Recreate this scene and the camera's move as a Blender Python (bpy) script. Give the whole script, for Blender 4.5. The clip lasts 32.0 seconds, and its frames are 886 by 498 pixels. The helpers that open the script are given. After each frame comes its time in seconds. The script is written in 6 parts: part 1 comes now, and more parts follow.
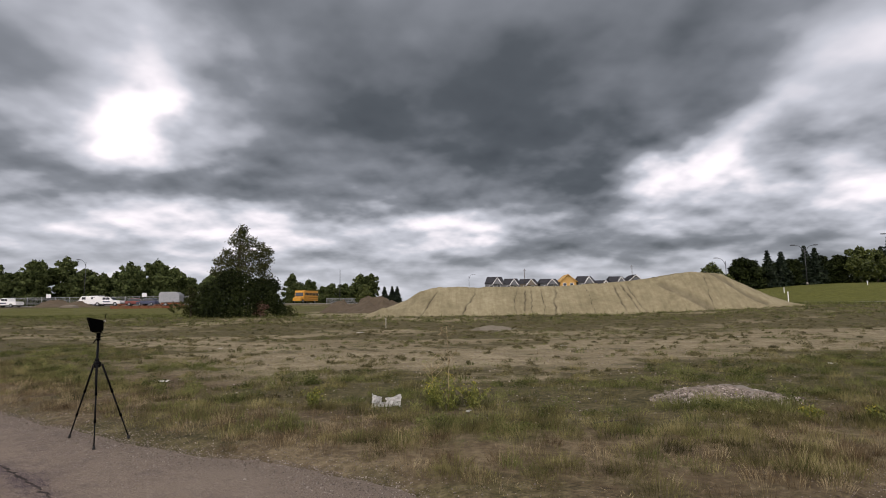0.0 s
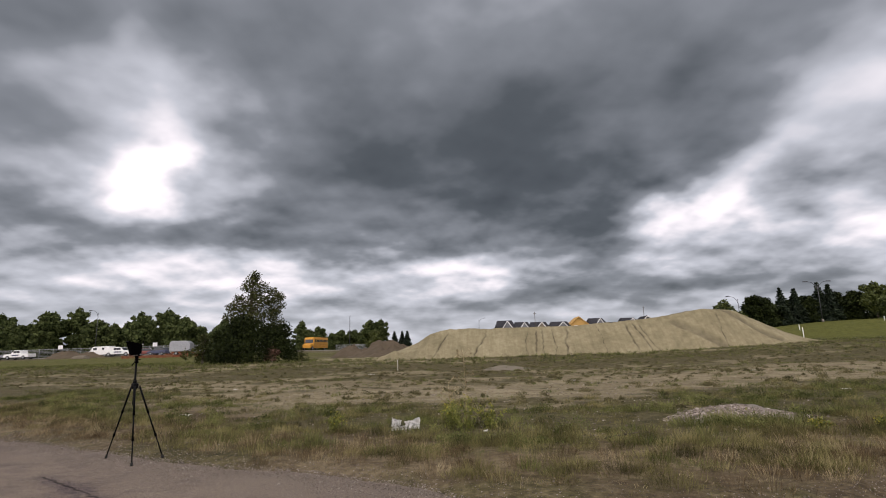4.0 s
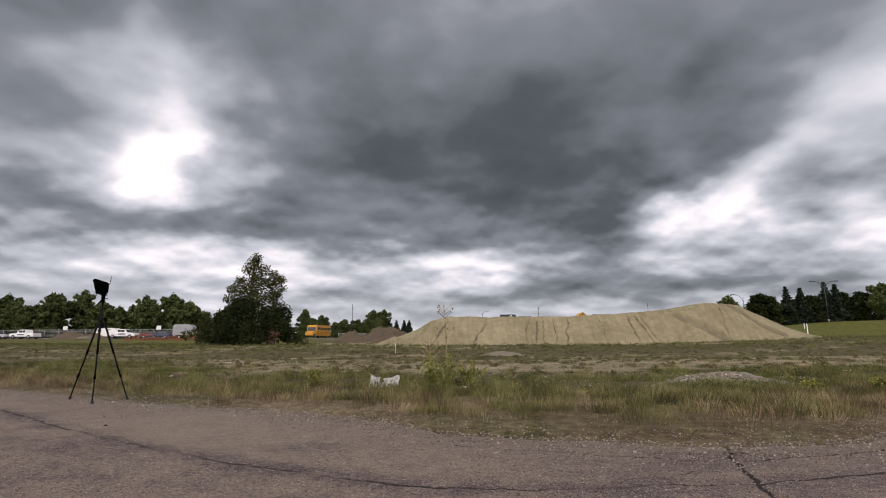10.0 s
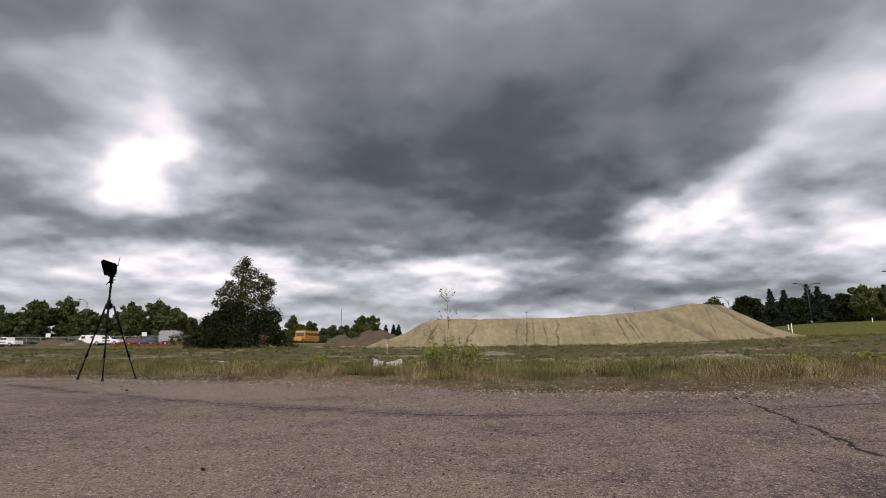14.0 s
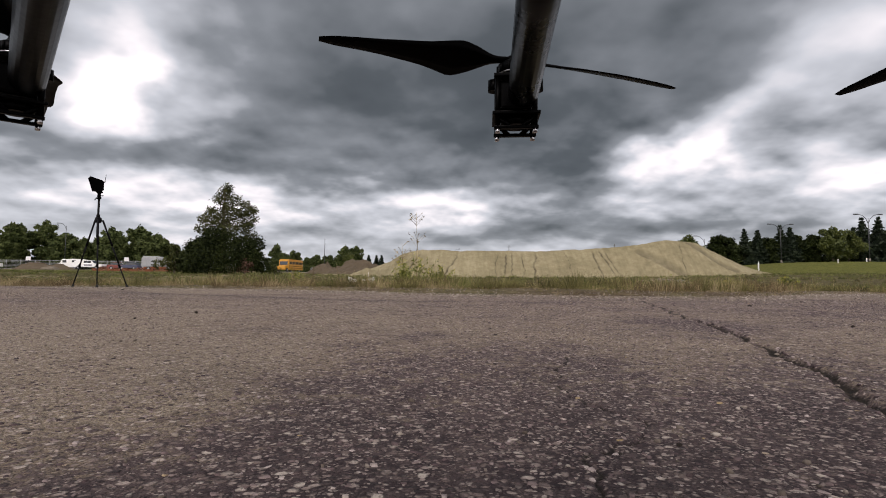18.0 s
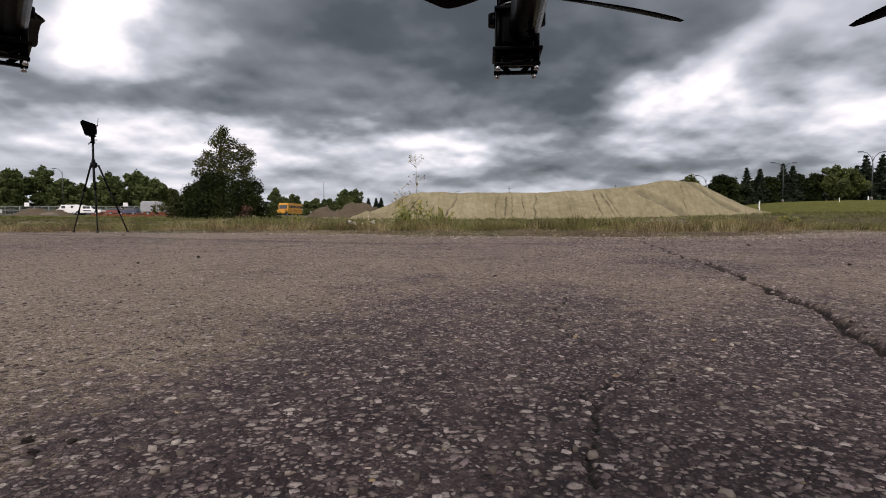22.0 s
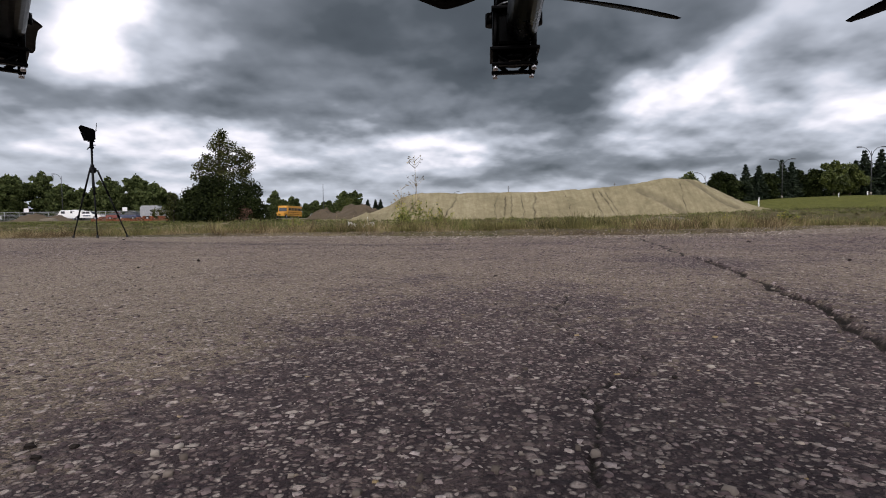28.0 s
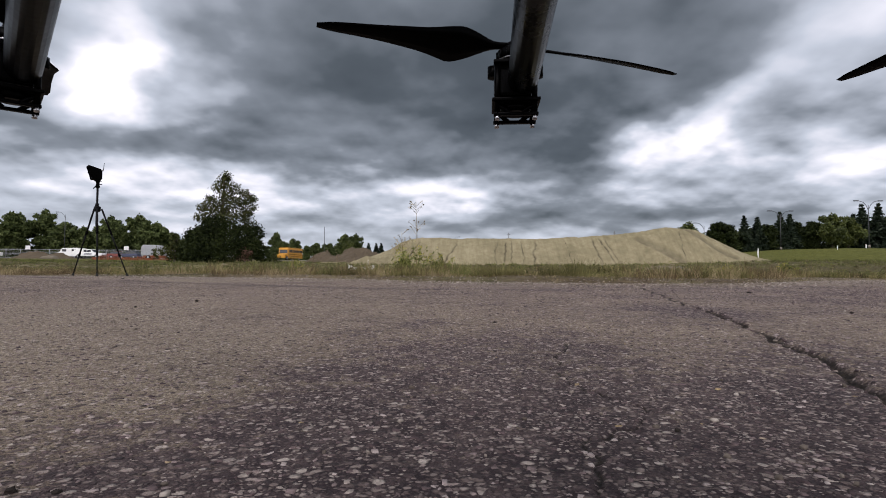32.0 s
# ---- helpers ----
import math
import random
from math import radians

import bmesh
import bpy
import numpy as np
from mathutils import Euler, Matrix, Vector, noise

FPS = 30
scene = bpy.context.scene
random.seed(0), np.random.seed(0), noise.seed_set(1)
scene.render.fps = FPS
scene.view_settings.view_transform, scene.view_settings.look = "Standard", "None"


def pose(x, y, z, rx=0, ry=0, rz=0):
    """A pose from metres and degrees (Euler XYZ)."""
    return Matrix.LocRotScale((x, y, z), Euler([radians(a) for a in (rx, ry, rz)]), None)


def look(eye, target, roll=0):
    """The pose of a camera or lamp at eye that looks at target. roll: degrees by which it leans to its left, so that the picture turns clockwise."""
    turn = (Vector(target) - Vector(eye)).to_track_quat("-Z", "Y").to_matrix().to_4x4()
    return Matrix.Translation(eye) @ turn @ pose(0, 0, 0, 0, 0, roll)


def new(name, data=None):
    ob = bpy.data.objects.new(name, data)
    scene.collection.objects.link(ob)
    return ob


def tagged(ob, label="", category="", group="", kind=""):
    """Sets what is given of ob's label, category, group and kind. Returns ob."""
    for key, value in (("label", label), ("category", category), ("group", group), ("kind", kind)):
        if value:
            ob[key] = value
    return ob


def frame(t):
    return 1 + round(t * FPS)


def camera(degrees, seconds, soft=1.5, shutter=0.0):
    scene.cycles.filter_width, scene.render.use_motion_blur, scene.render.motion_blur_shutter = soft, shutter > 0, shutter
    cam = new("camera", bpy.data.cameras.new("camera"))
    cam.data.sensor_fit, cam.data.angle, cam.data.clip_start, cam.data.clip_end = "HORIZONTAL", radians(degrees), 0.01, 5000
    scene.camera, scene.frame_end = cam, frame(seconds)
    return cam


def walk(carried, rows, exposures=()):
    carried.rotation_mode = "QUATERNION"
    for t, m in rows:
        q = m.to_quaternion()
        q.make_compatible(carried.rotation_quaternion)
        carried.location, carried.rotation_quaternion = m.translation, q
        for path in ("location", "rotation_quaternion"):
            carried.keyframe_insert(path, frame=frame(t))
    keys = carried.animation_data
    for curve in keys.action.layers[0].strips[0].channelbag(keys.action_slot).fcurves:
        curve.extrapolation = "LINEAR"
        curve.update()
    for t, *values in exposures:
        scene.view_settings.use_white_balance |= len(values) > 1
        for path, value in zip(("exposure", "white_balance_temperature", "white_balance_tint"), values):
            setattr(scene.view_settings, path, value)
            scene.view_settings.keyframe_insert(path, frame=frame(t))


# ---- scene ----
cam = camera(80.0, 32.0, soft=1.0)

# seconds, place, pitch up, yaw to the left, roll
PATH = [
    (0, (-0.272, 0.674, 1.584), 6.14, 1.94, -0.73),
    (0.5, (-0.241, 0.720, 1.546), 6.55, 2.41, -0.35),
    (1, (-0.258, 0.730, 1.489), 8.11, 2.54, -0.29),
    (1.5, (-0.313, 0.679, 1.430), 9.48, 2.13, -0.26),
    (2, (-0.402, 0.649, 1.393), 10.02, 1.37, -0.24),
    (2.5, (-0.481, 0.599, 1.352), 10.71, 1.16, -0.80),
    (4.5, (-0.288, 0.230, 1.233), 11.06, 3.14, -1.70),
    (5, (-0.198, 0.263, 1.245), 7.46, 3.03, -1.26),
    (5.5, (-0.053, 0.321, 1.258), 3.35, 2.86, -1.08),
    (6, (0.023, 0.289, 1.203), 5.79, 2.72, -0.64),
    (6.5, (0.063, 0.222, 1.148), 8.34, 1.57, -0.22),
    (7, (0.068, 0.259, 1.107), 9.07, 1.74, -0.06),
    (7.5, (0.109, 0.298, 1.020), 9.19, 2.47, 0.09),
    (8, (0.091, 0.394, 0.918), 8.77, 2.33, 0.34),
    (8.5, (0.048, 0.470, 0.822), 9.20, 2.49, -0.16),
    (9, (0.006, 0.508, 0.778), 10.31, 2.28, -0.08),
    (9.5, (-0.013, 0.584, 0.748), 10.38, 2.95, -0.15),
    (10, (-0.050, 0.671, 0.682), 10.38, 3.42, -0.21),
    (10.5, (-0.096, 0.718, 0.617), 10.99, 2.95, -0.10),
    (11, (-0.165, 0.749, 0.552), 11.40, 2.53, -0.13),
    (11.5, (-0.237, 0.754, 0.509), 11.44, 2.30, -0.24),
    (12, (-0.302, 0.717, 0.485), 10.94, 2.29, -0.52),
    (12.5, (-0.347, 0.646, 0.459), 11.24, 1.89, -0.49),
    (13, (-0.358, 0.572, 0.441), 11.42, 1.60, -0.57),
    (13.5, (-0.346, 0.484, 0.430), 11.39, 1.78, -0.84),
    (13.8, (-0.295, 0.560, 0.398), 11.20, 1.90, -0.80),
    (14.1, (-0.240, 0.560, 0.312), 10.90, 2.20, -0.60),
    (14.5, (-0.180, 0.360, 0.245), 10.20, 2.60, -0.40),
    (15, (-0.100, 0.090, 0.208), 8.80, 3.00, -0.20),
    (15.5, (-0.055, 0.000, 0.196), 6.77, 3.25, 0.10),
    (16, (-0.035, 0.000, 0.176), -1.80, 3.35, 0.08),
    (16.5, (-0.052, -0.014, 0.169), -3.50, 2.61, 0.27),
    (17, (-0.002, -0.016, 0.153), 4.54, 0.78, 0.72),
    (17.5, (-0.001, -0.019, 0.151), 6.69, 0.39, 0.39),
    (18, (0.000, 0.000, 0.140), 3.77, 0.42, 0.51),
    (18.5, (0.000, 0.000, 0.140), 1.67, 0.38, 0.53),
    (19, (0.000, 0.000, 0.140), 0.85, 0.38, 0.31),
    (19.5, (0.000, 0.000, 0.140), 0.35, 0.44, 0.45),
    (20, (0.000, 0.000, 0.140), -0.61, 0.39, 0.40),
    (20.5, (0.000, 0.000, 0.140), -1.91, 0.35, -0.04),
    (21, (0.000, 0.000, 0.140), -2.14, 0.42, -0.31),
    (22, (0.000, 0.000, 0.140), -2.48, 0.40, -0.02),
    (23, (0.000, 0.000, 0.140), -3.17, 0.43, -0.20),
    (24, (0.000, 0.000, 0.140), -3.36, 0.38, -0.12),
    (25, (0.000, 0.000, 0.140), -3.34, 0.50, -0.21),
    (25.5, (0.000, 0.000, 0.140), -2.67, 0.46, 0.10),
    (27.5, (0.000, 0.000, 0.140), -3.51, 0.45, -1.00),
    (28, (0.000, 0.000, 0.140), -2.42, 0.40, -0.76),
    (28.5, (0.000, 0.000, 0.140), 1.69, 0.37, 0.47),
    (29, (0.000, 0.000, 0.140), 2.38, 0.42, 0.62),
    (30, (0.000, 0.000, 0.140), 2.15, 0.40, 0.34),
    (31, (0.000, 0.000, 0.140), 2.32, 0.48, 0.32),
    (32, (0.000, 0.000, 0.140), 2.45, 0.38, 0.33),
]
walk(cam, [(t, pose(*eye, 90 + pitch, 0, yaw) @ pose(0, 0, 0, 0, 0, roll)) for t, eye, pitch, yaw, roll in PATH],
     exposures=[(0.0, -0.05, 6680, 22), (13.5, -0.02, 6760, 23), (16.0, 0.06, 6850, 23), (17.5, 0.06, 6800, 21), (25.5, -0.02, 6540, 21), (28.5, 0.0, 6370, 20), (32.0, 0.02, 6320, 20)])

# ---- light: heavy overcast sky with breaks in the cloud ----
SUN_EL, SUN_AZ = radians(52), radians(200)
world = bpy.data.worlds.new("world")
scene.world = world
world.use_nodes = True
wt = world.node_tree
wt.nodes.clear()


class Graph:
    """Short-hand for shader nodes."""

    def __init__(self, tree):
        self.tree = tree

    def node(self, kind, **inputs):
        n = self.tree.nodes.new(kind)
        for key, value in inputs.items():
            self.put(n.inputs[key.replace("_", " ")], value)
        return n

    def put(self, socket, value):
        if isinstance(value, bpy.types.NodeSocket):
            self.tree.links.new(value, socket)
        else:
            socket.default_value = value

    def math(self, op, a, b=0.0, c=0.0, clamp=False):
        n = self.tree.nodes.new("ShaderNodeMath")
        n.operation, n.use_clamp = op, clamp
        for socket, value in zip(n.inputs, (a, b, c)):
            self.put(socket, value)
        return n.outputs[0]

    def vec(self, op, a, b=(0, 0, 0), scale=None):
        n = self.tree.nodes.new("ShaderNodeVectorMath")
        n.operation = op
        self.put(n.inputs[0], a)
        self.put(n.inputs[1], b)
        if scale is not None:
            self.put(n.inputs["Scale"], scale)
        return n.outputs[0]

    def noise(self, vector, scale, detail=4.0, rough=0.5, distort=0.0, out="Fac"):
        n = self.node("ShaderNodeTexNoise", Vector=vector, Scale=scale, Detail=detail, Roughness=rough, Distortion=distort)
        return n.outputs[out]

    def ramp(self, fac, stops, smooth=False):
        n = self.tree.nodes.new("ShaderNodeValToRGB")
        n.color_ramp.interpolation = "EASE" if smooth else "LINEAR"
        els = n.color_ramp.elements
        while len(els) < len(stops):
            els.new(0.5)
        for e, (at, colour) in zip(els, stops):
            e.position = at
            e.color = (*colour, 1) if len(colour) == 3 else colour
        self.put(n.inputs[0], fac)
        return n.outputs[0]

    def mix(self, fac, a, b, blend="MIX"):
        n = self.tree.nodes.new("ShaderNodeMix")
        n.data_type, n.blend_type = "RGBA", blend
        self.put(n.inputs[0], fac)
        self.put(n.inputs[6], a if isinstance(a, bpy.types.NodeSocket) or len(a) == 4 else (*a, 1))
        self.put(n.inputs[7], b if isinstance(b, bpy.types.NodeSocket) or len(b) == 4 else (*b, 1))
        return n.outputs[2]

    def span(self, value, low, high, to_low=0.0, to_high=1.0, smooth=False):
        n = self.tree.nodes.new("ShaderNodeMapRange")
        n.interpolation_type = "SMOOTHSTEP" if smooth else "LINEAR"
        for socket, v in zip(n.inputs, (value, low, high, to_low, to_high)):
            self.put(socket, v)
        return n.outputs[0]


def grey(v):
    return (v, v, v)


def make_sky():
    g = Graph(wt)
    way = g.node("ShaderNodeTexCoord").outputs["Generated"]
    sep = g.node("ShaderNodeSeparateXYZ", Vector=way)
    x, y, z = sep.outputs
    az = g.math("MULTIPLY", g.math("ARCTAN2", x, y), 57.2958)
    el = g.math("MULTIPLY", g.math("ARCSINE", z), 57.2958)
    # the cloud deck lies flat overhead, so it crowds together towards the horizon
    lift = g.math("ADD", g.math("MAXIMUM", z, 0.0), 0.48)
    deck = g.node("ShaderNodeCombineXYZ", X=g.math("DIVIDE", x, lift), Y=g.math("DIVIDE", y, lift), Z=0.0).outputs[0]
    n1 = g.noise(deck, 2.0, 4.0, 0.46, 0.0)
    # rounded puffs: soft cells bent by noise, bright between and grey below
    bent = g.vec("ADD", deck, g.vec("SCALE", g.noise(deck, 2.2, 3.0, 0.5, 0.0, "Color"), scale=0.55))
    cell = g.node("ShaderNodeTexVoronoi", Vector=bent, Scale=4.0)
    cell.feature = "SMOOTH_F1"
    g.put(cell.inputs["Smoothness"], 0.8)
    small = g.node("ShaderNodeTexVoronoi", Vector=g.vec("ADD", bent, (7.0, 3.0, 0.0)), Scale=9.0)
    small.feature = "SMOOTH_F1"
    g.put(small.inputs["Smoothness"], 0.8)
    puff = g.math("ADD", g.math("SUBTRACT", cell.outputs["Distance"], 0.42), g.math("MULTIPLY", g.math("SUBTRACT", small.outputs["Distance"], 0.42), 0.45))
    # smaller billows in rows that flatten towards the horizon, lit on their upper sides
    low_lift = g.math("ADD", g.math("MAXIMUM", z, 0.0), 0.27)
    rows = g.node("ShaderNodeCombineXYZ", X=g.math("DIVIDE", x, low_lift), Y=g.math("DIVIDE", y, low_lift), Z=0.0).outputs[0]
    n2 = g.noise(rows, 2.3, 5.0, 0.47, 0.1)
    n2_up = g.noise(g.vec("SCALE", rows, scale=0.955), 2.3, 5.0, 0.47, 0.1)
    fine = g.noise(g.vec("ADD", rows, (3.7, 1.9, 5.0)), 6.0, 3.0, 0.45, 0.1)
    fine_up = g.noise(g.vec("ADD", g.vec("SCALE", rows, scale=0.975), (3.7, 1.9, 5.0)), 6.0, 3.0, 0.45, 0.1)
    lit = g.math("ADD", g.math("SUBTRACT", n2, n2_up), g.math("MULTIPLY", g.math("SUBTRACT", fine, fine_up), 0.5))
    wobble = g.noise(g.vec("MULTIPLY", way, (1, 1, 1.6)), 6.0, 4.0, 0.45, 0.0, "Color")
    wsep = g.node("ShaderNodeSeparateXYZ", Vector=wobble)
    az2 = g.math("MULTIPLY_ADD", g.math("SUBTRACT", wsep.outputs[0], 0.5), 20.0, az)
    el2 = g.math("MULTIPLY_ADD", g.math("SUBTRACT", wsep.outputs[1], 0.5), 8.0, el)

    def blob(a, e, sa, se, weight, lean=0.0):
        """A soft mass of thick or thin cloud at an azimuth and height."""
        da, de = g.math("SUBTRACT", az2, a), g.math("SUBTRACT", el2, e)
        da = g.math("MULTIPLY_ADD", de, lean, da)
        r = g.math("ADD", g.math("POWER", g.math("ABSOLUTE", g.math("DIVIDE", da, sa)), 2.0), g.math("POWER", g.math("ABSOLUTE", g.math("DIVIDE", de, se)), 2.0))
        return g.math("MULTIPLY", g.math("EXPONENT", g.math("MULTIPLY", r, -1.0)), weight)

    total = g.math("MULTIPLY_ADD", g.math("SUBTRACT", n1, 0.5), 0.34, 0.43)
    total = g.math("MULTIPLY_ADD", puff, g.span(z, 0.05, 0.25, 0.10, 0.20), total)
    total = g.math("MULTIPLY_ADD", g.math("SUBTRACT", n2, 0.5), g.math("MULTIPLY", g.span(z, 0.04, 0.14, -0.32, -0.48), g.span(z, 0.2, 0.4, 1.0, 0.6)), total)
    total = g.math("MULTIPLY_ADD", g.math("SUBTRACT", fine, 0.5), g.span(z, 0.08, 0.24, -0.10, -0.07), total)
    total = g.math("MULTIPLY_ADD", lit, g.math("MULTIPLY", g.span(z, 0.03, 0.12, 0.35, 0.75), g.span(z, 0.2, 0.34, 1.0, 0.45)), total)
    for args in SKY_MASSES:
        total = g.math("ADD", total, blob(*args))
    # behind the camera and overhead the deck is thinner and brighter
    back = g.span(y, 0.25, -0.5, 0.0, 0.75, True)
    total = g.math("ADD", total, back)
    cloud = g.ramp(total, [(0.0, (0.044, 0.055, 0.060)), (0.22, (0.083, 0.102, 0.110)), (0.44, (0.227, 0.263, 0.284)), (0.63, (0.548, 0.613, 0.655)), (0.79, (0.985, 1.005, 1.020)), (1.0, (1.330, 1.357, 1.350))])
    sky = wt.nodes.new("ShaderNodeTexSky")
    sky.sky_type = "NISHITA"
    sky.sun_disc, sky.sun_elevation, sky.sun_rotation = False, SUN_EL, SUN_AZ
    veil = g.vec("SCALE", sky.outputs[0], scale=0.004)
    colour = g.vec("ADD", cloud, veil)
    low = g.ramp(g.math("MULTIPLY_ADD", z, 0.5, 0.5), [(0.0, grey(0.10)), (0.485, grey(0.16)), (0.5, grey(1.0))])
    colour = g.mix(1.0, colour, low, "MULTIPLY")
    back_light = g.node("ShaderNodeBackground", Color=colour, Strength=SKY_STRENGTH)
    g.node("ShaderNodeOutputWorld", Surface=back_light.outputs[0])


SKY_STRENGTH = 1.0
# azimuth, height, half width, half height in degrees, thin (+) or thick (-) cloud, lean
SKY_MASSES = [
    (9, 15.5, 10, 5, -0.26, 0.4), (3, 23, 16, 7, -0.21, 0.0), (-14, 20, 9, 7, -0.10, 0.0), (20, 28, 12, 5, -0.09, 0.4), (-6, 33, 20, 6, -0.06, 0.0),
    (-32, 21, 10, 11, 0.24, 0.0), (-32.5, 19, 3.2, 4.6, 0.26, 0.0), (-35, 16.5, 4, 2.5, 0.26, 0.0), (-26, 15, 8, 3, 0.08, 0.0),
    (24.2, 13.0, 4.6, 3.4, 0.43, -0.4), (18, 10.5, 5, 2.0, 0.16, -0.6), (30, 18, 5, 3, 0.16, -0.6), (36, 13.5, 5, 2.0, -0.10, 0.0), (-27, 13.5, 8, 2.6, -0.16, 0.0), (40, 8.5, 6, 3, 0.26, 0.0),
    (-30, 12.0, 20, 1.6, -0.15, 0.0), (-32, 8.8, 14, 1.6, 0.12, 0.0), (-2, 9.0, 11, 1.8, 0.26, 0.0), (-16, 7.0, 14, 1.6, 0.11, 0.0), (12, 10.5, 9, 2.0, -0.10, 0.0), (39, 22, 9, 6, 0.20, 0.0), (12, 5.2, 20, 0.9, -0.08, 0.0),
    (30, 8, 10, 1.4, 0.08, 0.0), (26, 5.0, 14, 0.9, -0.10, 0.0), (33, 9.5, 11, 4.5, 0.05, 0.0), (0, 2.4, 70, 2.4, 0.15, 0.0), (-28, 5.5, 20, 3.0, 0.11, 0.0), (-10, 8.0, 40, 4.0, 0.03, 0.0),
]
make_sky()

sun = new("sun", bpy.data.lights.new("sun", "SUN"))
sun.data.energy, sun.data.angle, sun.data.color = 1.3, radians(25), (1.0, 0.965, 0.91)
sun.matrix_world = look((0, 0, 60), (math.sin(SUN_AZ) * -60 / math.tan(SUN_EL), math.cos(SUN_AZ) * -60 / math.tan(SUN_EL), 0))

# ---- materials ----
def material(name, build, rough=0.8, metal=0.0, spec=0.5):
    m = bpy.data.materials.new(name)
    m.use_nodes = True
    t = m.node_tree
    bsdf = t.nodes["Principled BSDF"]
    g = Graph(t)
    bsdf.inputs["Roughness"].default_value = rough
    bsdf.inputs["Metallic"].default_value = metal
    bsdf.inputs["Specular IOR Level"].default_value = spec
    build(g, bsdf)
    return m


def place(g):
    return g.node("ShaderNodeNewGeometry").outputs["Position"]


def local(g):
    return g.node("ShaderNodeTexCoord").outputs["Object"]


def bump(g, bsdf, height, strength=0.5, distance=0.01):
    n = g.node("ShaderNodeBump", Height=height, Strength=strength, Distance=distance)
    g.put(bsdf.inputs["Normal"], n.outputs[0])


def plain(name, colour, rough=0.6, metal=0.0, spec=0.5, vary=0.18, scale=6.0, grain=60.0, relief=0.15):
    """Paint, plastic or metal with a little dirt at two scales."""
    def build(g, bsdf):
        at = local(g)
        a, b = g.noise(at, scale, 4.0), g.noise(at, grain, 3.0)
        f = g.math("ADD", g.math("MULTIPLY", a, 0.7), g.math("MULTIPLY", b, 0.3))
        lo = tuple(c * (1 - vary) for c in colour)
        hi = tuple(min(1, c * (1 + vary)) for c in colour)
        g.put(bsdf.inputs["Base Color"], g.ramp(f, [(0.3, lo), (0.7, hi)]))
        g.put(bsdf.inputs["Roughness"], g.span(f, 0.3, 0.7, max(0.05, rough - 0.08), min(1, rough + 0.08)))
        if relief:
            bump(g, bsdf, b, relief, 0.002)
    return material(name, build, rough, metal, spec)


def asphalt_build(g, bsdf):
    at = place(g)
    flat = g.vec("MULTIPLY", at, (1, 1, 0))
    warped = g.vec("ADD", flat, g.vec("SCALE", g.noise(flat, 75.0, 2.0, out="Color"), scale=0.009))
    wear = g.noise(flat, 0.5, 5.0, 0.6)
    wear2 = g.noise(g.vec("ADD", flat, (5.0, 2.0, 0.0)), 1.9, 5.0, 0.6)
    w = g.math("ADD", g.math("MULTIPLY", wear, 0.55), g.math("MULTIPLY", wear2, 0.45))
    # black binder shows where the wheels kept it clean, tan dust elsewhere
    old = g.node("ShaderNodeAttribute")
    old.attribute_name = "binder"
    blotch = g.math("ADD", g.noise(flat, 6.0, 6.0, 0.75), g.noise(flat, 34.0, 4.0, 0.7))
    w = g.math("MULTIPLY_ADD", g.math("SUBTRACT", blotch, 1.0), 0.62, w)
    w = g.math("SUBTRACT", w, g.math("MULTIPLY", old.outputs["Fac"], 0.19))
    w = g.math("MULTIPLY_ADD", g.math("SUBTRACT", w, 0.45), 1.35, 0.45)
    base = g.ramp(w, [(0.20, (0.046, 0.030, 0.032)), (0.37, (0.118, 0.085, 0.080)), (0.50, (0.272, 0.213, 0.150)), (0.68, (0.392, 0.320, 0.222))])
    grain = g.noise(flat, 480.0, 3.0, 0.7)
    base = g.mix(g.span(grain, 0.40, 0.58, 0.70, 0.0), base, (0.017, 0.010, 0.013))
    height = g.math("MULTIPLY", grain, 0.5)
    tone_stops = [(0.0, (0.026, 0.017, 0.020)), (0.3, (0.105, 0.075, 0.073)), (0.62, (0.245, 0.188, 0.166)), (0.85, (0.45, 0.370, 0.325)), (1.0, (0.64, 0.555, 0.48))]
    for scale, first, full, strong in ((300.0, 0.20, 0.40, 0.75), (170.0, 0.25, 0.45, 0.80), (105.0, 0.66, 0.74, 0.9)):
        cell = g.node("ShaderNodeTexVoronoi", Vector=warped, Scale=scale)
        pick = g.node("ShaderNodeSeparateColor", Color=cell.outputs["Color"])
        chip = g.math("MULTIPLY", g.span(cell.outputs["Distance"], 0.36, 0.52, 1.0, 0.0), g.span(pick.outputs[0], first, full))
        base = g.mix(g.math("MULTIPLY", chip, strong), base, g.ramp(pick.outputs[1], tone_stops))
        height = g.math("ADD", height, g.math("MULTIPLY", chip, 40.0 / scale + 0.25))
    kerb = g.node("ShaderNodeAttribute")
    kerb.attribute_name = "dust"
    base = g.mix(g.math("MULTIPLY", kerb.outputs["Fac"], g.span(wear2, 0.3, 0.65, 0.25, 0.75)), base, (0.215, 0.175, 0.135))
    split = g.node("ShaderNodeAttribute")
    split.attribute_name = "split"
    soil = g.ramp(g.noise(at, 90.0, 4.0, 0.7), [(0.35, (0.006, 0.004, 0.003)), (0.62, (0.026, 0.019, 0.012)), (0.80, (0.070, 0.056, 0.024))])
    rim = g.math("MULTIPLY_ADD", g.math("SUBTRACT", g.noise(flat, 120.0, 4.0, 0.7), 0.5), 0.9, split.outputs["Fac"])
    base = g.mix(g.span(rim, 0.22, 0.60, 0.0, 0.96), base, soil)
    g.put(bsdf.inputs["Base Color"], base)
    g.put(bsdf.inputs["Roughness"], 0.88)
    bump(g, bsdf, height, 1.0, 0.006)


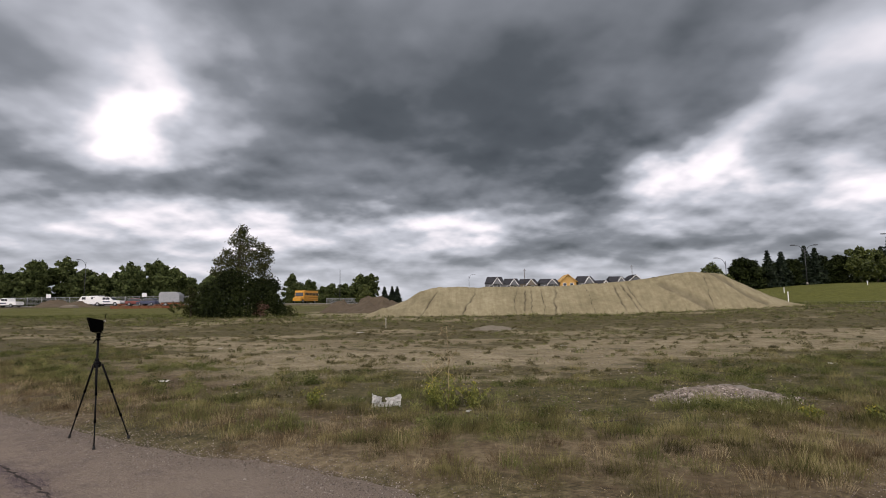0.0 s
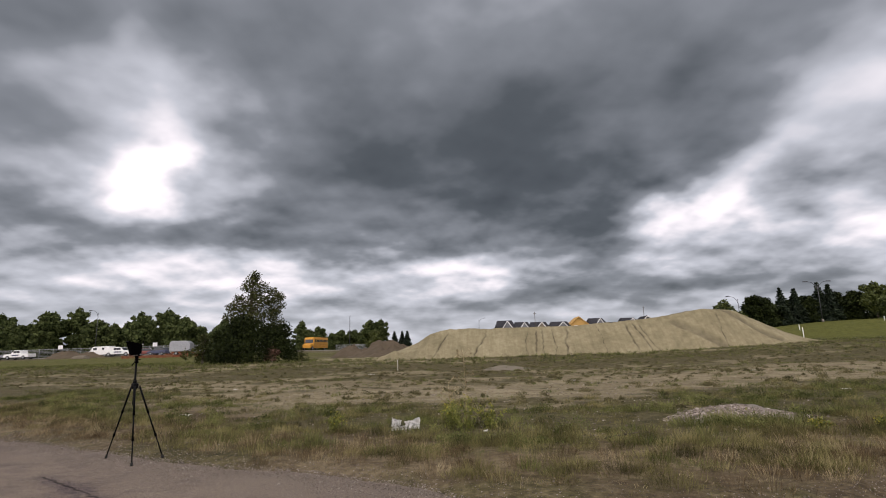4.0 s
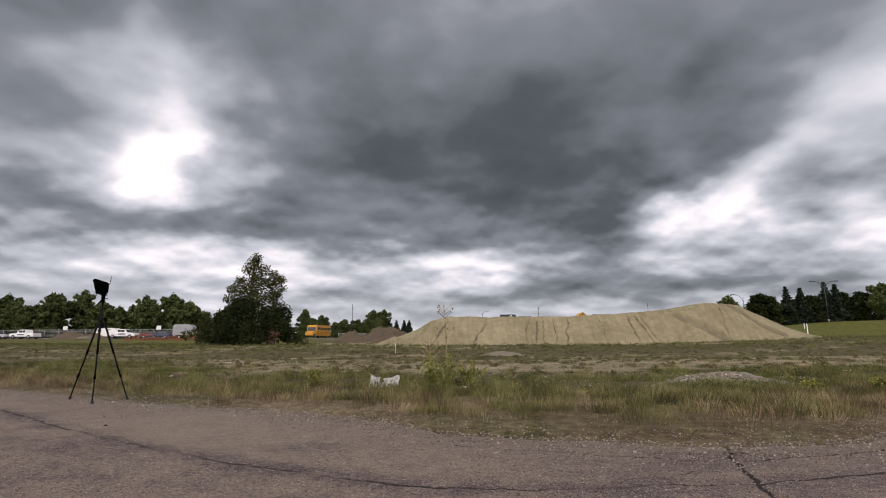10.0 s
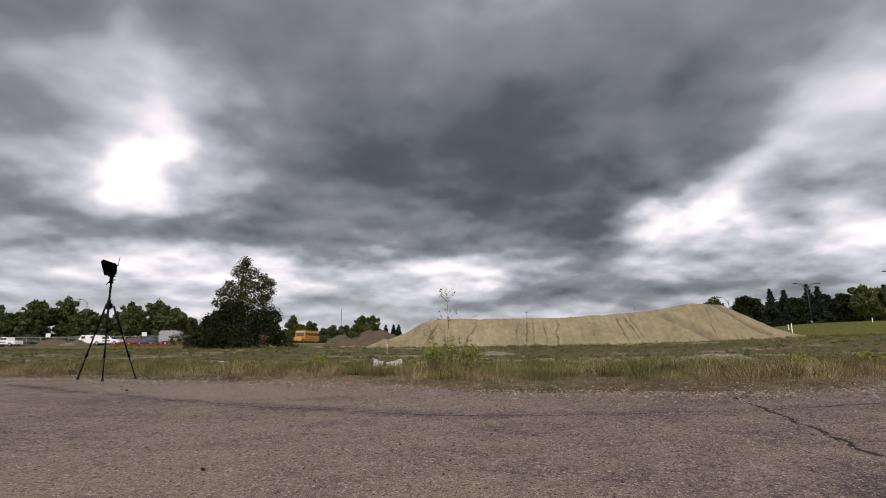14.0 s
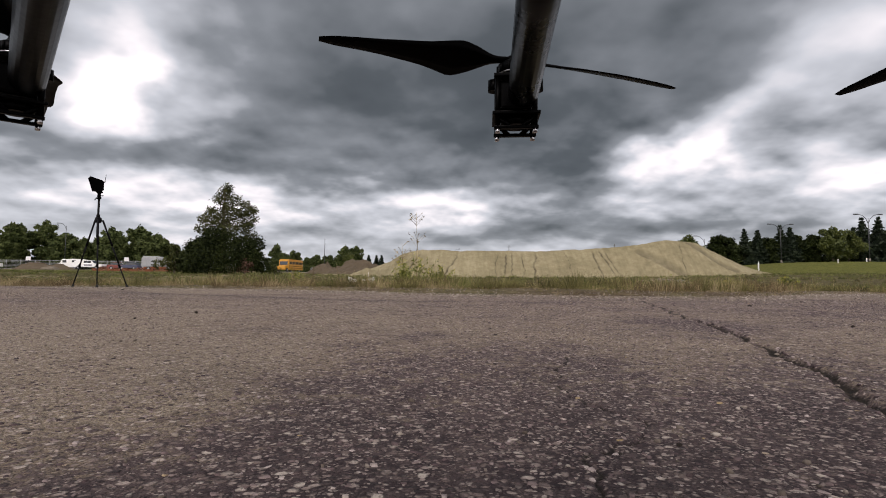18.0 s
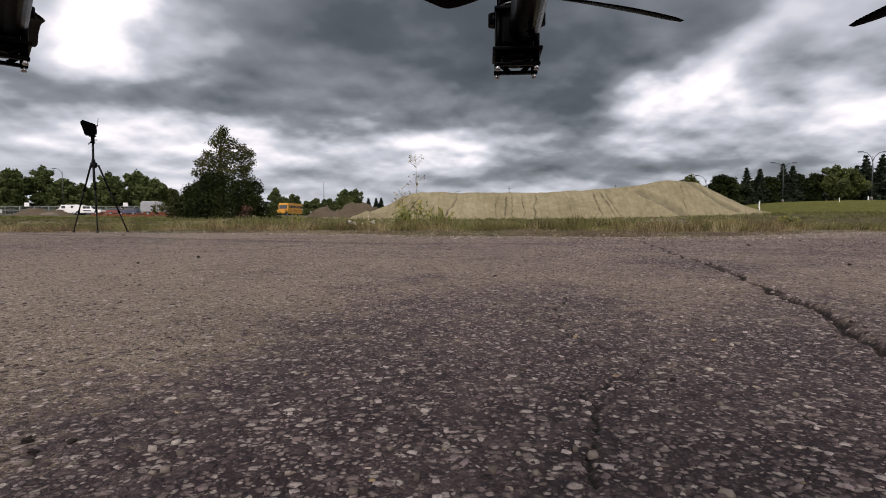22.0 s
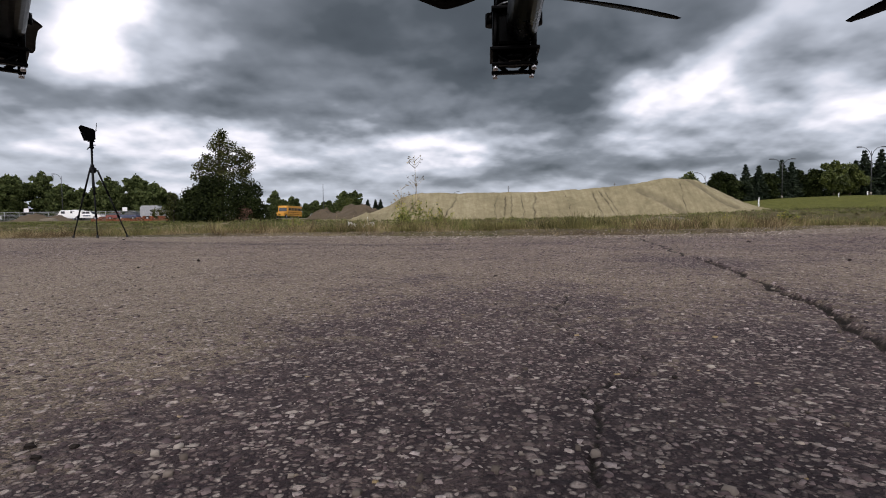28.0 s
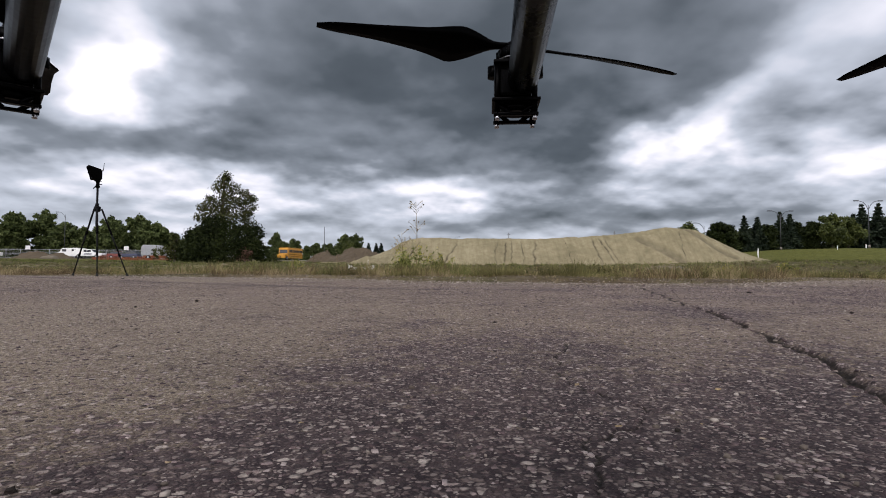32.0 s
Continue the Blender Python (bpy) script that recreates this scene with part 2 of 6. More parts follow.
def aggregate_build(g, bsdf):
    geo = g.node("ShaderNodeNewGeometry")
    tone = g.ramp(geo.outputs["Random Per Island"], [(0.0, (0.024, 0.017, 0.018)), (0.35, (0.080, 0.055, 0.056)), (0.62, (0.150, 0.108, 0.105)), (0.85, (0.29, 0.230, 0.215)), (0.97, (0.50, 0.430, 0.395)), (1.0, (0.34, 0.25, 0.12))])
    n = g.noise(geo.outputs["Position"], 700.0, 3.0)
    g.put(bsdf.inputs["Base Color"], g.mix(g.span(n, 0.35, 0.7, 0.0, 0.45), tone, (0.07, 0.055, 0.055)))
    bump(g, bsdf, n, 0.4, 0.001)


def soil_build(g, bsdf):
    at = place(g)
    flat = g.vec("MULTIPLY", at, (1, 1, 0.3))
    big = g.noise(g.vec("MULTIPLY", flat, (1, 1.6, 1)), 0.22, 6.0, 0.6)
    mid = g.noise(g.vec("ADD", flat, (3, 8, 1)), 1.3, 6.0, 0.62)
    small = g.noise(flat, 9.0, 5.0, 0.65)
    pebble = g.node("ShaderNodeTexVoronoi", Vector=flat, Scale=26.0)
    bare = g.ramp(g.math("ADD", g.math("MULTIPLY", mid, 0.5), g.math("MULTIPLY", small, 0.5)), [(0.36, (0.054, 0.038, 0.022)), (0.5, (0.122, 0.092, 0.052)), (0.64, (0.235, 0.186, 0.112))])
    sandy = g.node("ShaderNodeAttribute")
    sandy.attribute_name = "sandy"
    pale = g.ramp(g.math("ADD", g.math("MULTIPLY", mid, 0.5), g.math("MULTIPLY", small, 0.5)), [(0.36, (0.132, 0.110, 0.062)), (0.5, (0.262, 0.224, 0.136)), (0.64, (0.40, 0.348, 0.228))])
    bare = g.mix(sandy.outputs["Fac"], bare, pale)
    weeds = g.ramp(g.math("ADD", g.math("MULTIPLY", small, 0.6), g.math("MULTIPLY", g.noise(flat, 2.6, 4.0, 0.6), 0.4)), [(0.34, (0.026, 0.024, 0.010)), (0.5, (0.080, 0.070, 0.030)), (0.66, (0.165, 0.138, 0.072))])
    cover = g.node("ShaderNodeAttribute")
    cover.attribute_name = "cover"
    f = g.math("ADD", cover.outputs["Fac"], g.math("MULTIPLY_ADD", g.math("ADD", big, mid), 1.5, -1.5))
    colour = g.mix(g.span(f, 0.30, 0.62), bare, weeds)
    lawn = g.node("ShaderNodeAttribute")
    lawn.attribute_name = "lawn"
    turf = g.ramp(g.math("ADD", g.math("MULTIPLY", mid, 0.5), g.math("MULTIPLY", small, 0.5)), [(0.35, (0.050, 0.056, 0.009)), (0.5, (0.088, 0.094, 0.016)), (0.65, (0.160, 0.150, 0.040))])
    colour = g.mix(lawn.outputs["Fac"], colour, turf)
    g.put(bsdf.inputs["Base Color"], colour)
    bump(g, bsdf, g.math("ADD", small, g.math("MULTIPLY", pebble.outputs["Distance"], 0.6)), 0.9, 0.05)


def sand_build(g, bsdf):
    at = place(g)
    big, mid, small = g.noise(at, 0.35, 5.0, 0.6), g.noise(at, 2.2, 5.0, 0.65), g.noise(at, 16.0, 5.0, 0.7)
    streak = g.noise(g.vec("MULTIPLY", at, (1.0, 0.12, 0.12)), 2.6, 4.0, 0.6)
    f = g.math("ADD", g.math("MULTIPLY", big, 0.35), g.math("ADD", g.math("MULTIPLY", mid, 0.35), g.math("MULTIPLY", streak, 0.3)))
    colour = g.ramp(f, [(0.35, (0.160, 0.137, 0.078)), (0.5, (0.242, 0.210, 0.124)), (0.65, (0.335, 0.295, 0.184))])
    darker = g.node("ShaderNodeAttribute")
    darker.attribute_name = "darker"
    colour = g.mix(darker.outputs["Fac"], colour, (0.070, 0.057, 0.038))
    g.put(bsdf.inputs["Base Color"], colour)
    bump(g, bsdf, g.math("ADD", mid, g.math("MULTIPLY", small, 0.6)), 0.9, 0.12)


def leaf_build(lo, mid, hi, rough=0.6, clump=0.45, even=0.55):
    def build(g, bsdf):
        geo = g.node("ShaderNodeNewGeometry")
        r = geo.outputs["Random Per Island"]
        patch = g.span(g.noise(geo.outputs["Position"], clump, 3.0), 0.3, 0.7, 0.5 - 0.5 * clump ** 0.2, 0.5 + 0.5 * clump ** 0.2)
        f = g.math("ADD", g.math("MULTIPLY", r, even), g.math("MULTIPLY", patch, 1 - even))
        g.put(bsdf.inputs["Base Color"], g.ramp(f, [(0.15, lo), (0.5, mid), (0.85, hi)]))
        g.put(bsdf.inputs["Roughness"], rough)
        bsdf.inputs["Subsurface Weight"].default_value = 0.0
    return build


def bark_build(g, bsdf):
    at = local(g)
    n = g.noise(g.vec("MULTIPLY", at, (1, 1, 0.25)), 9.0, 6.0, 0.65)
    g.put(bsdf.inputs["Base Color"], g.ramp(n, [(0.3, (0.035, 0.028, 0.020)), (0.7, (0.13, 0.11, 0.085))]))
    bump(g, bsdf, n, 0.8, 0.03)


def gravel_build(g, bsdf):
    geo = g.node("ShaderNodeNewGeometry")
    r = geo.outputs["Random Per Island"]
    n = g.noise(geo.outputs["Position"], 30.0, 4.0)
    colour = g.ramp(r, [(0.0, (0.080, 0.062, 0.052)), (0.4, (0.185, 0.152, 0.128)), (0.8, (0.300, 0.254, 0.216)), (1.0, (0.52, 0.46, 0.40))])
    g.put(bsdf.inputs["Base Color"], g.mix(g.math("MULTIPLY", n, 0.5), colour, (0.14, 0.12, 0.09)))
    bump(g, bsdf, n, 0.5, 0.004)


def shingle_build(colour):
    def build(g, bsdf):
        at = local(g)
        course = g.node("ShaderNodeTexBrick", Vector=g.vec("MULTIPLY", at, (1, 1, 1)), Scale=1.6)
        n = g.noise(at, 1.5, 4.0)
        g.put(bsdf.inputs["Base Color"], g.ramp(n, [(0.3, tuple(c * 0.7 for c in colour)), (0.7, tuple(c * 1.3 for c in colour))]))
        bump(g, bsdf, course.outputs["Fac"], 0.4, 0.03)
    return build


ASPHALT = material("asphalt", asphalt_build, 0.9, 0, 0.3)
SOIL = material("field_soil", soil_build, 0.95, 0, 0.2)
SAND = material("mound_sand", sand_build, 0.95, 0, 0.2)
BARK = material("bark", bark_build, 0.9, 0, 0.2)
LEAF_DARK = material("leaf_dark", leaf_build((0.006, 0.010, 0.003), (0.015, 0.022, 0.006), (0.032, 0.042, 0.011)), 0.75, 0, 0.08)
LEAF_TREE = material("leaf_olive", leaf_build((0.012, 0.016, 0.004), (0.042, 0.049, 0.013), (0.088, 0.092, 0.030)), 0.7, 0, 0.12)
LEAF_FAR = material("leaf_far", leaf_build((0.022, 0.033, 0.010), (0.060, 0.079, 0.025), (0.110, 0.132, 0.047)), 0.7, 0, 0.1)
LEAF_LIGHT = material("leaf_light", leaf_build((0.020, 0.030, 0.006), (0.056, 0.073, 0.014), (0.105, 0.120, 0.028)), 0.6, 0, 0.3)
LEAF_WEED = material("leaf_weed", leaf_build((0.050, 0.060, 0.010), (0.125, 0.140, 0.024), (0.220, 0.225, 0.050)), 0.6, 0, 0.3)
NEEDLE = material("needle", leaf_build((0.006, 0.012, 0.007), (0.014, 0.024, 0.012), (0.030, 0.042, 0.020)), 0.7, 0, 0.2)
GRASS_GREEN = material("grass_green", leaf_build((0.024, 0.030, 0.007), (0.086, 0.100, 0.026), (0.215, 0.215, 0.075), 0.7, 1.6, 0.35), 0.7, 0, 0.15)
GRASS_DRY = material("grass_dry", leaf_build((0.048, 0.032, 0.015), (0.145, 0.103, 0.052), (0.42, 0.345, 0.20), 0.75, 2.4, 0.5), 0.75, 0, 0.15)
GRASS_MIXED = material("grass_mixed", leaf_build((0.030, 0.027, 0.009), (0.118, 0.108, 0.038), (0.285, 0.250, 0.110), 0.75, 1.9, 0.30), 0.75, 0, 0.15)
GRASS_TUFT = material("grass_tuft", leaf_build((0.034, 0.032, 0.012), (0.108, 0.098, 0.044), (0.230, 0.200, 0.105), 0.75, 1.2, 0.5), 0.75, 0, 0.12)
FLOWER = material("weed_flower", leaf_build((0.16, 0.15, 0.02), (0.30, 0.27, 0.03), (0.48, 0.42, 0.06)), 0.7, 0, 0.2)
RED_LEAF = material("leaf_reddish", leaf_build((0.05, 0.022, 0.016), (0.11, 0.055, 0.040), (0.17, 0.10, 0.07)), 0.7, 0, 0.2)
AGGREGATE = material("aggregate", aggregate_build, 0.85, 0, 0.25)
GRAVEL = material("gravel", gravel_build, 0.9, 0, 0.25)
BLACK = plain("black_plastic", (0.0006, 0.0006, 0.0007), 0.5, 0, 0.03)
CARBON = plain("carbon_tube", (0.0006, 0.0006, 0.0007), 0.30, 0.0, 0.045, vary=0.05, grain=140.0, relief=0.0)
ALLOY = plain("black_alloy", (0.0006, 0.0006, 0.0007), 0.35, 0.0, 0.03)
STEEL = plain("steel", (0.45, 0.45, 0.46), 0.3, 1.0, 0.5)
TRIPOD = plain("tripod_alloy", (0.004, 0.004, 0.0045), 0.5, 0.0, 0.08)
WHITE = plain("white_paint", (0.78, 0.78, 0.76), 0.5, 0, 0.5, vary=0.08)
WOODPOST = plain("weathered_white_wood", (0.42, 0.40, 0.35), 0.8, 0, 0.3)
GLASS = plain("dark_glass", (0.020, 0.024, 0.028), 0.08, 0, 0.8, vary=0.1, relief=0.0)
TYRE = plain("tyre_rubber", (0.020, 0.020, 0.020), 0.85, 0, 0.3)
BUS = plain("bus_yellow", (0.52, 0.24, 0.018), 0.5, 0, 0.5, vary=0.08)
ORANGE = plain("orange_mesh", (0.22, 0.075, 0.035), 0.8, 0, 0.3)
RED = plain("red_paint", (0.20, 0.050, 0.038), 0.5, 0, 0.5)
SILVER = plain("silver_paint", (0.48, 0.48, 0.50), 0.35, 0.3, 0.5)
BLUE = plain("blue_paint", (0.060, 0.068, 0.115), 0.5, 0.2, 0.5)
LAMP_POLE = plain("lamp_pole", (0.060, 0.064, 0.068), 0.5, 0.3, 0.4)
PIPE = plain("galvanised", (0.33, 0.34, 0.35), 0.45, 0.6, 0.5)
CONCRETE = plain("concrete", (0.20, 0.18, 0.152), 0.9, 0, 0.3, scale=1.2, grain=20.0)
GREY_SAND = plain("grey_sand", (0.17, 0.150, 0.112), 0.95, 0, 0.2, scale=1.2, grain=14.0, relief=0.8)
BROWN = plain("brown_soil", (0.092, 0.072, 0.048), 0.95, 0, 0.2, scale=0.8, grain=12.0, relief=0.8)
ROOF = material("roof_shingle", shingle_build((0.030, 0.030, 0.034)), 0.85, 0, 0.3)
SIDING = plain("grey_siding", (0.14, 0.145, 0.15), 0.7, 0, 0.3, scale=0.5, grain=5.0)
SIDING_TAN = plain("tan_siding", (0.17, 0.145, 0.11), 0.7, 0, 0.3, scale=0.5, grain=5.0)
SHEATHING = plain("wood_sheathing", (0.50, 0.30, 0.095), 0.8, 0, 0.3, scale=1.0, grain=9.0)
TRIM = plain("white_trim", (0.75, 0.75, 0.74), 0.6, 0, 0.4, vary=0.06)
PLASTIC_BAG = plain("white_plastic_sheet", (0.72, 0.71, 0.68), 0.4, 0, 0.5, vary=0.12)

# ---- building tools ----
def mesh_from(name, verts, faces, mat, smooth=False):
    me = bpy.data.meshes.new(name)
    me.from_pydata(verts, [], faces)
    me.materials.append(mat)
    if smooth:
        me.polygons.foreach_set("use_smooth", np.ones(len(me.polygons), bool))
    me.update()
    return me


def quads_mesh(name, v, mat, corners=4):
    """A mesh of loose polygons out of an array of shape (n, corners, 3)."""
    n = len(v)
    me = bpy.data.meshes.new(name)
    me.vertices.add(n * corners)
    me.vertices.foreach_set("co", np.ascontiguousarray(v, dtype=np.float32).ravel())
    me.loops.add(n * corners)
    me.loops.foreach_set("vertex_index", np.arange(n * corners, dtype=np.int32))
    me.polygons.add(n)
    me.polygons.foreach_set("loop_start", np.arange(0, n * corners, corners, dtype=np.int32))
    me.materials.append(mat)
    me.update()
    me.validate()
    return me


def attribute(me, name, values):
    a = me.attributes.new(name, "FLOAT", "POINT")
    a.data.foreach_set("value", np.asarray(values, dtype=np.float32))


def part(name, bm, mat, parent, label=""):
    """Links a bmesh as one mesh object under a thing or a part."""
    me = bpy.data.meshes.new(name)
    bm.normal_update()
    bm.to_mesh(me)
    bm.free()
    me.materials.append(mat)
    return hang(name, me, parent, label)


def hang(name, me, parent, label=""):
    ob = new(name, me)
    ob.parent = parent
    if label:
        tagged(ob, label)
    return ob


def thing(name, at, label, category, group="", kind="", turn=0.0):
    ob = new(name)
    ob.empty_display_size = 0.2
    ob.matrix_basis = pose(*at, 0, 0, turn)
    return tagged(ob, label, category, group, kind)


def box(bm, size, at=(0, 0, 0), turn=None, bevel=0.0):
    r = bmesh.ops.create_cube(bm, size=1.0, matrix=Matrix.Translation(at) @ (turn or Matrix()) @ Matrix.Diagonal((*size, 1)))
    if bevel:
        edges = list({e for v in r["verts"] for e in v.link_edges})
        bmesh.ops.bevel(bm, geom=edges, offset=bevel, segments=2, profile=0.6, affect="EDGES")
    return bm


def rod(bm, a, b, r1, r2=None, seg=12):
    """A tapered rod from a to b."""
    a, b = Vector(a), Vector(b)
    d = b - a
    m = Matrix.Translation((a + b) / 2) @ d.to_track_quat("Z", "Y").to_matrix().to_4x4()
    r = bmesh.ops.create_cone(bm, cap_ends=True, segments=seg, radius1=r1, radius2=r1 if r2 is None else r2, depth=d.length, matrix=m)
    for v in r["verts"]:
        for f in v.link_faces:
            if len(f.verts) == 4:
                f.smooth = True
    return bm


def tube_along(bm, points, radius, seg=8, taper=1.0):
    n = len(points)
    for i in range(n - 1):
        k0 = 1 + (taper - 1) * i / (n - 1)
        k1 = 1 + (taper - 1) * (i + 1) / (n - 1)
        rod(bm, points[i], points[i + 1], radius * k0, radius * k1, seg)
    return bm


def B():
    return bmesh.new()


def step(a, b, v):
    t = np.clip((v - a) / (b - a), 0, 1)
    return t * t * (3 - 2 * t)


def lattice(x, y, seed=0):
    """Cheap smooth value noise for arrays, about -1 to 1."""
    xi, yi = np.floor(x).astype(np.int64), np.floor(y).astype(np.int64)
    xf, yf = x - xi, y - yi
    xf, yf = xf * xf * (3 - 2 * xf), yf * yf * (3 - 2 * yf)

    def h(i, j):
        n = (i * 374761393 + j * 668265263 + seed * 1442695041) & 0xFFFFFFFF
        n = ((n ^ (n >> 13)) * 1274126177) & 0xFFFFFFFF
        return ((n ^ (n >> 16)) & 0xFFFF) / 32767.5 - 1.0
    return (h(xi, yi) * (1 - xf) + h(xi + 1, yi) * xf) * (1 - yf) + (h(xi, yi + 1) * (1 - xf) + h(xi + 1, yi + 1) * xf) * yf


def fbm(x, y, octaves=4, seed=0):
    total, amp = 0.0, 1.0
    for k in range(octaves):
        total = total + amp * lattice(x * 2 ** k, y * 2 ** k, seed + k)
        amp *= 0.5
    return total / 1.9


EDGE_X = [-60, -20, -8.4, -7.0, -4.0, -2.5, -1.8, -0.8, -0.3, 0.1, 0.6, 1.1, 1.8, 2.4, 3.0, 3.7, 5.0, 9.0, 14.0, 40.0]
EDGE_Y = [48, 19, 9.4, 8.7, 6.8, 6.3, 6.0, 5.4, 4.8, 4.65, 4.52, 4.46, 4.5, 4.6, 4.95, 5.6, 6.7, 8.8, 10.8, 18.0]


def cross_fall(y):
    """The asphalt's gentle fall towards the landing place; the field drops away behind its edge."""
    return 0.055 * step(0.8, 5.5, y) * (1 - step(6.5, 10.0, y))


def edge_at(x):
    """The ragged line where the asphalt stops and the field begins."""
    return np.interp(x, EDGE_X, EDGE_Y) + 0.16 * fbm(x * 1.3, x * 0 + 3.3, 4, 5) + 0.035 * fbm(x * 9.0, x * 0 + 1.7, 3, 9)


def land(x, y):
    """Height of the natural ground."""
    z = 0.03 + cross_fall(y) + step(30, 47, y) * (0.72 + 0.18 * step(-20, -45, x) + 0.55 * step(12, 32, x))
    z = z + step(52, 125, y) * (1.6 + 0.1 * step(-20, -70, x)) + step(58, 86, y) * step(26, 68, x) * 2.3
    z = z + step(110, 220, y) * 5.0 * step(-40, 20, x)
    rough = 0.05 * fbm(x * 0.9, y * 0.9, 4, 21) + 0.10 * fbm(x * 0.17, y * 0.17, 3, 31) * step(10, 30, y)
    off = y - edge_at(x)
    z = z + rough * step(0.0, 1.5, off)
    return np.where(off < 0.6, cross_fall(y) - 0.07 + (z - cross_fall(y) + 0.07) * step(-0.25, 0.45, off), z)

# ---- ground, asphalt, mounds ----
def grid_mesh(name, X, Y, Z, mat):
    ny, nx = X.shape
    idx = np.arange(nx * ny).reshape(ny, nx)
    faces = np.stack([idx[:-1, :-1], idx[:-1, 1:], idx[1:, 1:], idx[1:, :-1]], -1).reshape(-1, 4)
    me = bpy.data.meshes.new(name)
    me.vertices.add(nx * ny)
    me.vertices.foreach_set("co", np.stack([X, Y, Z], -1).astype(np.float32).ravel())
    me.loops.add(faces.size)
    me.loops.foreach_set("vertex_index", faces.astype(np.int32).ravel())
    me.polygons.add(len(faces))
    me.polygons.foreach_set("loop_start", np.arange(0, faces.size, 4, dtype=np.int32))
    me.polygons.foreach_set("use_smooth", np.ones(len(faces), bool))
    me.materials.append(mat)
    me.update()
    me.validate()
    return me


def spaced(*runs):
    """Grid lines: runs of (start, stop, step)."""
    return np.unique(np.concatenate([np.arange(a, b, s) for a, b, s in runs]).round(4))


def patch_cover(x, y):
    """How thickly weeds grow, 0 bare to 1 dense."""
    off = y - edge_at(x)
    c = 0.42 + 0.75 * fbm(x * 0.16, y * 0.30, 3, 41) + 0.25 * fbm(x * 0.7, y * 0.9, 3, 44)
    c = c + 0.35 * step(1.8, 3.2, off) * step(8.0, 5.5, off)
    c = c - 0.14 * step(7, 10, off) * step(34, 28, y) + 0.30 * step(30, 36, y)
    return np.clip(c, 0, 1)


gx = spaced((-2500, -300, 200), (-300, -90, 15), (-90, -40, 3), (-40, -14, 0.9), (-14, 14, 0.16), (14, 40, 0.9), (40, 120, 3), (120, 320, 15), (320, 2600, 200))
gy = spaced((-400, -20, 40), (-20, 4, 3), (4, 16, 0.13), (16, 30, 0.35), (30, 62, 0.8), (62, 140, 3), (140, 320, 15), (320, 3000, 220))
GX, GY = np.meshgrid(gx, gy)
ground_mesh = grid_mesh("ground", GX, GY, land(GX, GY), SOIL)
attribute(ground_mesh, "cover", patch_cover(GX, GY).ravel())
attribute(ground_mesh, "sandy", ((step(3.5, 6.5, GY - edge_at(GX)) + 0.15 * step(0.9, 0.3, GY - edge_at(GX))) * np.clip(0.75 + 0.5 * fbm(GX * 0.2, GY * 0.3, 3, 47), 0, 1)).ravel())
lawn = step(50, 62, GY) * step(18, 30, GX) + step(40, 56, GY) * step(-16, -30, GX) * step(100, 92, GY) * 0.75
attribute(ground_mesh, "lawn", np.clip(lawn, 0, 1).ravel())
tagged(new("ground", ground_mesh), "rough sandy field with patches of weeds and grass", "ground", kind="structure")

# asphalt: rows follow the ragged edge; the cracks are real grooves filled with soil
CRACKS = [
    ([(1.62, 4.55), (1.40, 3.90), (1.19, 3.05), (1.08, 2.58), (0.87, 1.70), (0.75, 1.26), (0.64, 0.94), (0.56, 0.75), (0.50, 0.60), (0.42, 0.25)], 0.0155, 0.020),
    ([(0.22, 1.04), (0.21, 0.97), (0.15, 0.76), (0.17, 0.64), (0.185, 0.58), (0.18, 0.52), (0.125, 0.43), (0.12, 0.38), (0.09, 0.30), (0.08, 0.20)], 0.0030, 0.0085),
    ([(-5.03, 6.08), (-3.68, 5.10), (-2.80, 4.51), (-1.93, 4.01), (-1.36, 3.69), (-0.83, 3.49), (-0.37, 3.31), (0.14, 3.27), (0.54, 3.33), (0.86, 3.40), (1.08, 3.38), (1.76, 3.55), (2.8, 3.95)], 0.014, 0.010),
    ([(-2.2, 3.3), (-1.45, 2.8), (-0.75, 2.6), (-0.25, 2.7), (0.25, 2.45), (0.75, 2.3)], 0.007, 0.005),
    ([(1.39, 3.88), (1.8, 4.0), (2.4, 4.22), (3.0, 4.55)], 0.011, 0.011),
    ([(-0.4, 4.32), (0.3, 4.12), (0.91, 3.96), (1.39, 3.86)], 0.010, 0.010),
    ([(2.6, 4.1), (2.9, 4.35), (3.4, 4.85)], 0.008, 0.010),
    ([(0.75, 3.45), (1.0, 3.6), (1.38, 3.86)], 0.006, 0.008),
]


def crack_depth(X, Y):
    D = np.zeros_like(X)
    for line, width, depth in CRACKS:
        best = np.full_like(X, 9.0)
        wx = X + 0.035 * fbm(X * 9, Y * 9, 3, 61) + 0.012 * fbm(X * 40, Y * 40, 2, 62)
        wy = Y + 0.035 * fbm(X * 9, Y * 9, 3, 63) + 0.012 * fbm(X * 40, Y * 40, 2, 64)
        for (ax, ay), (bx, by) in zip(line, line[1:]):
            dx, dy = bx - ax, by - ay
            t = np.clip(((wx - ax) * dx + (wy - ay) * dy) / (dx * dx + dy * dy), 0, 1)
            best = np.minimum(best, np.hypot(wx - ax - t * dx, wy - ay - t * dy))
        w = width * (1 + 0.55 * fbm(X * 5, Y * 5, 2, 65))
        gaps = np.clip(0.75 + 1.1 * fbm(X * 1.7 + width * 99, Y * 1.7, 3, 67), 0.38 if width < 0.0185 else 0.66, 1)
        D = np.maximum(D, depth * gaps * step(w, w * 0.35, best))
    return D


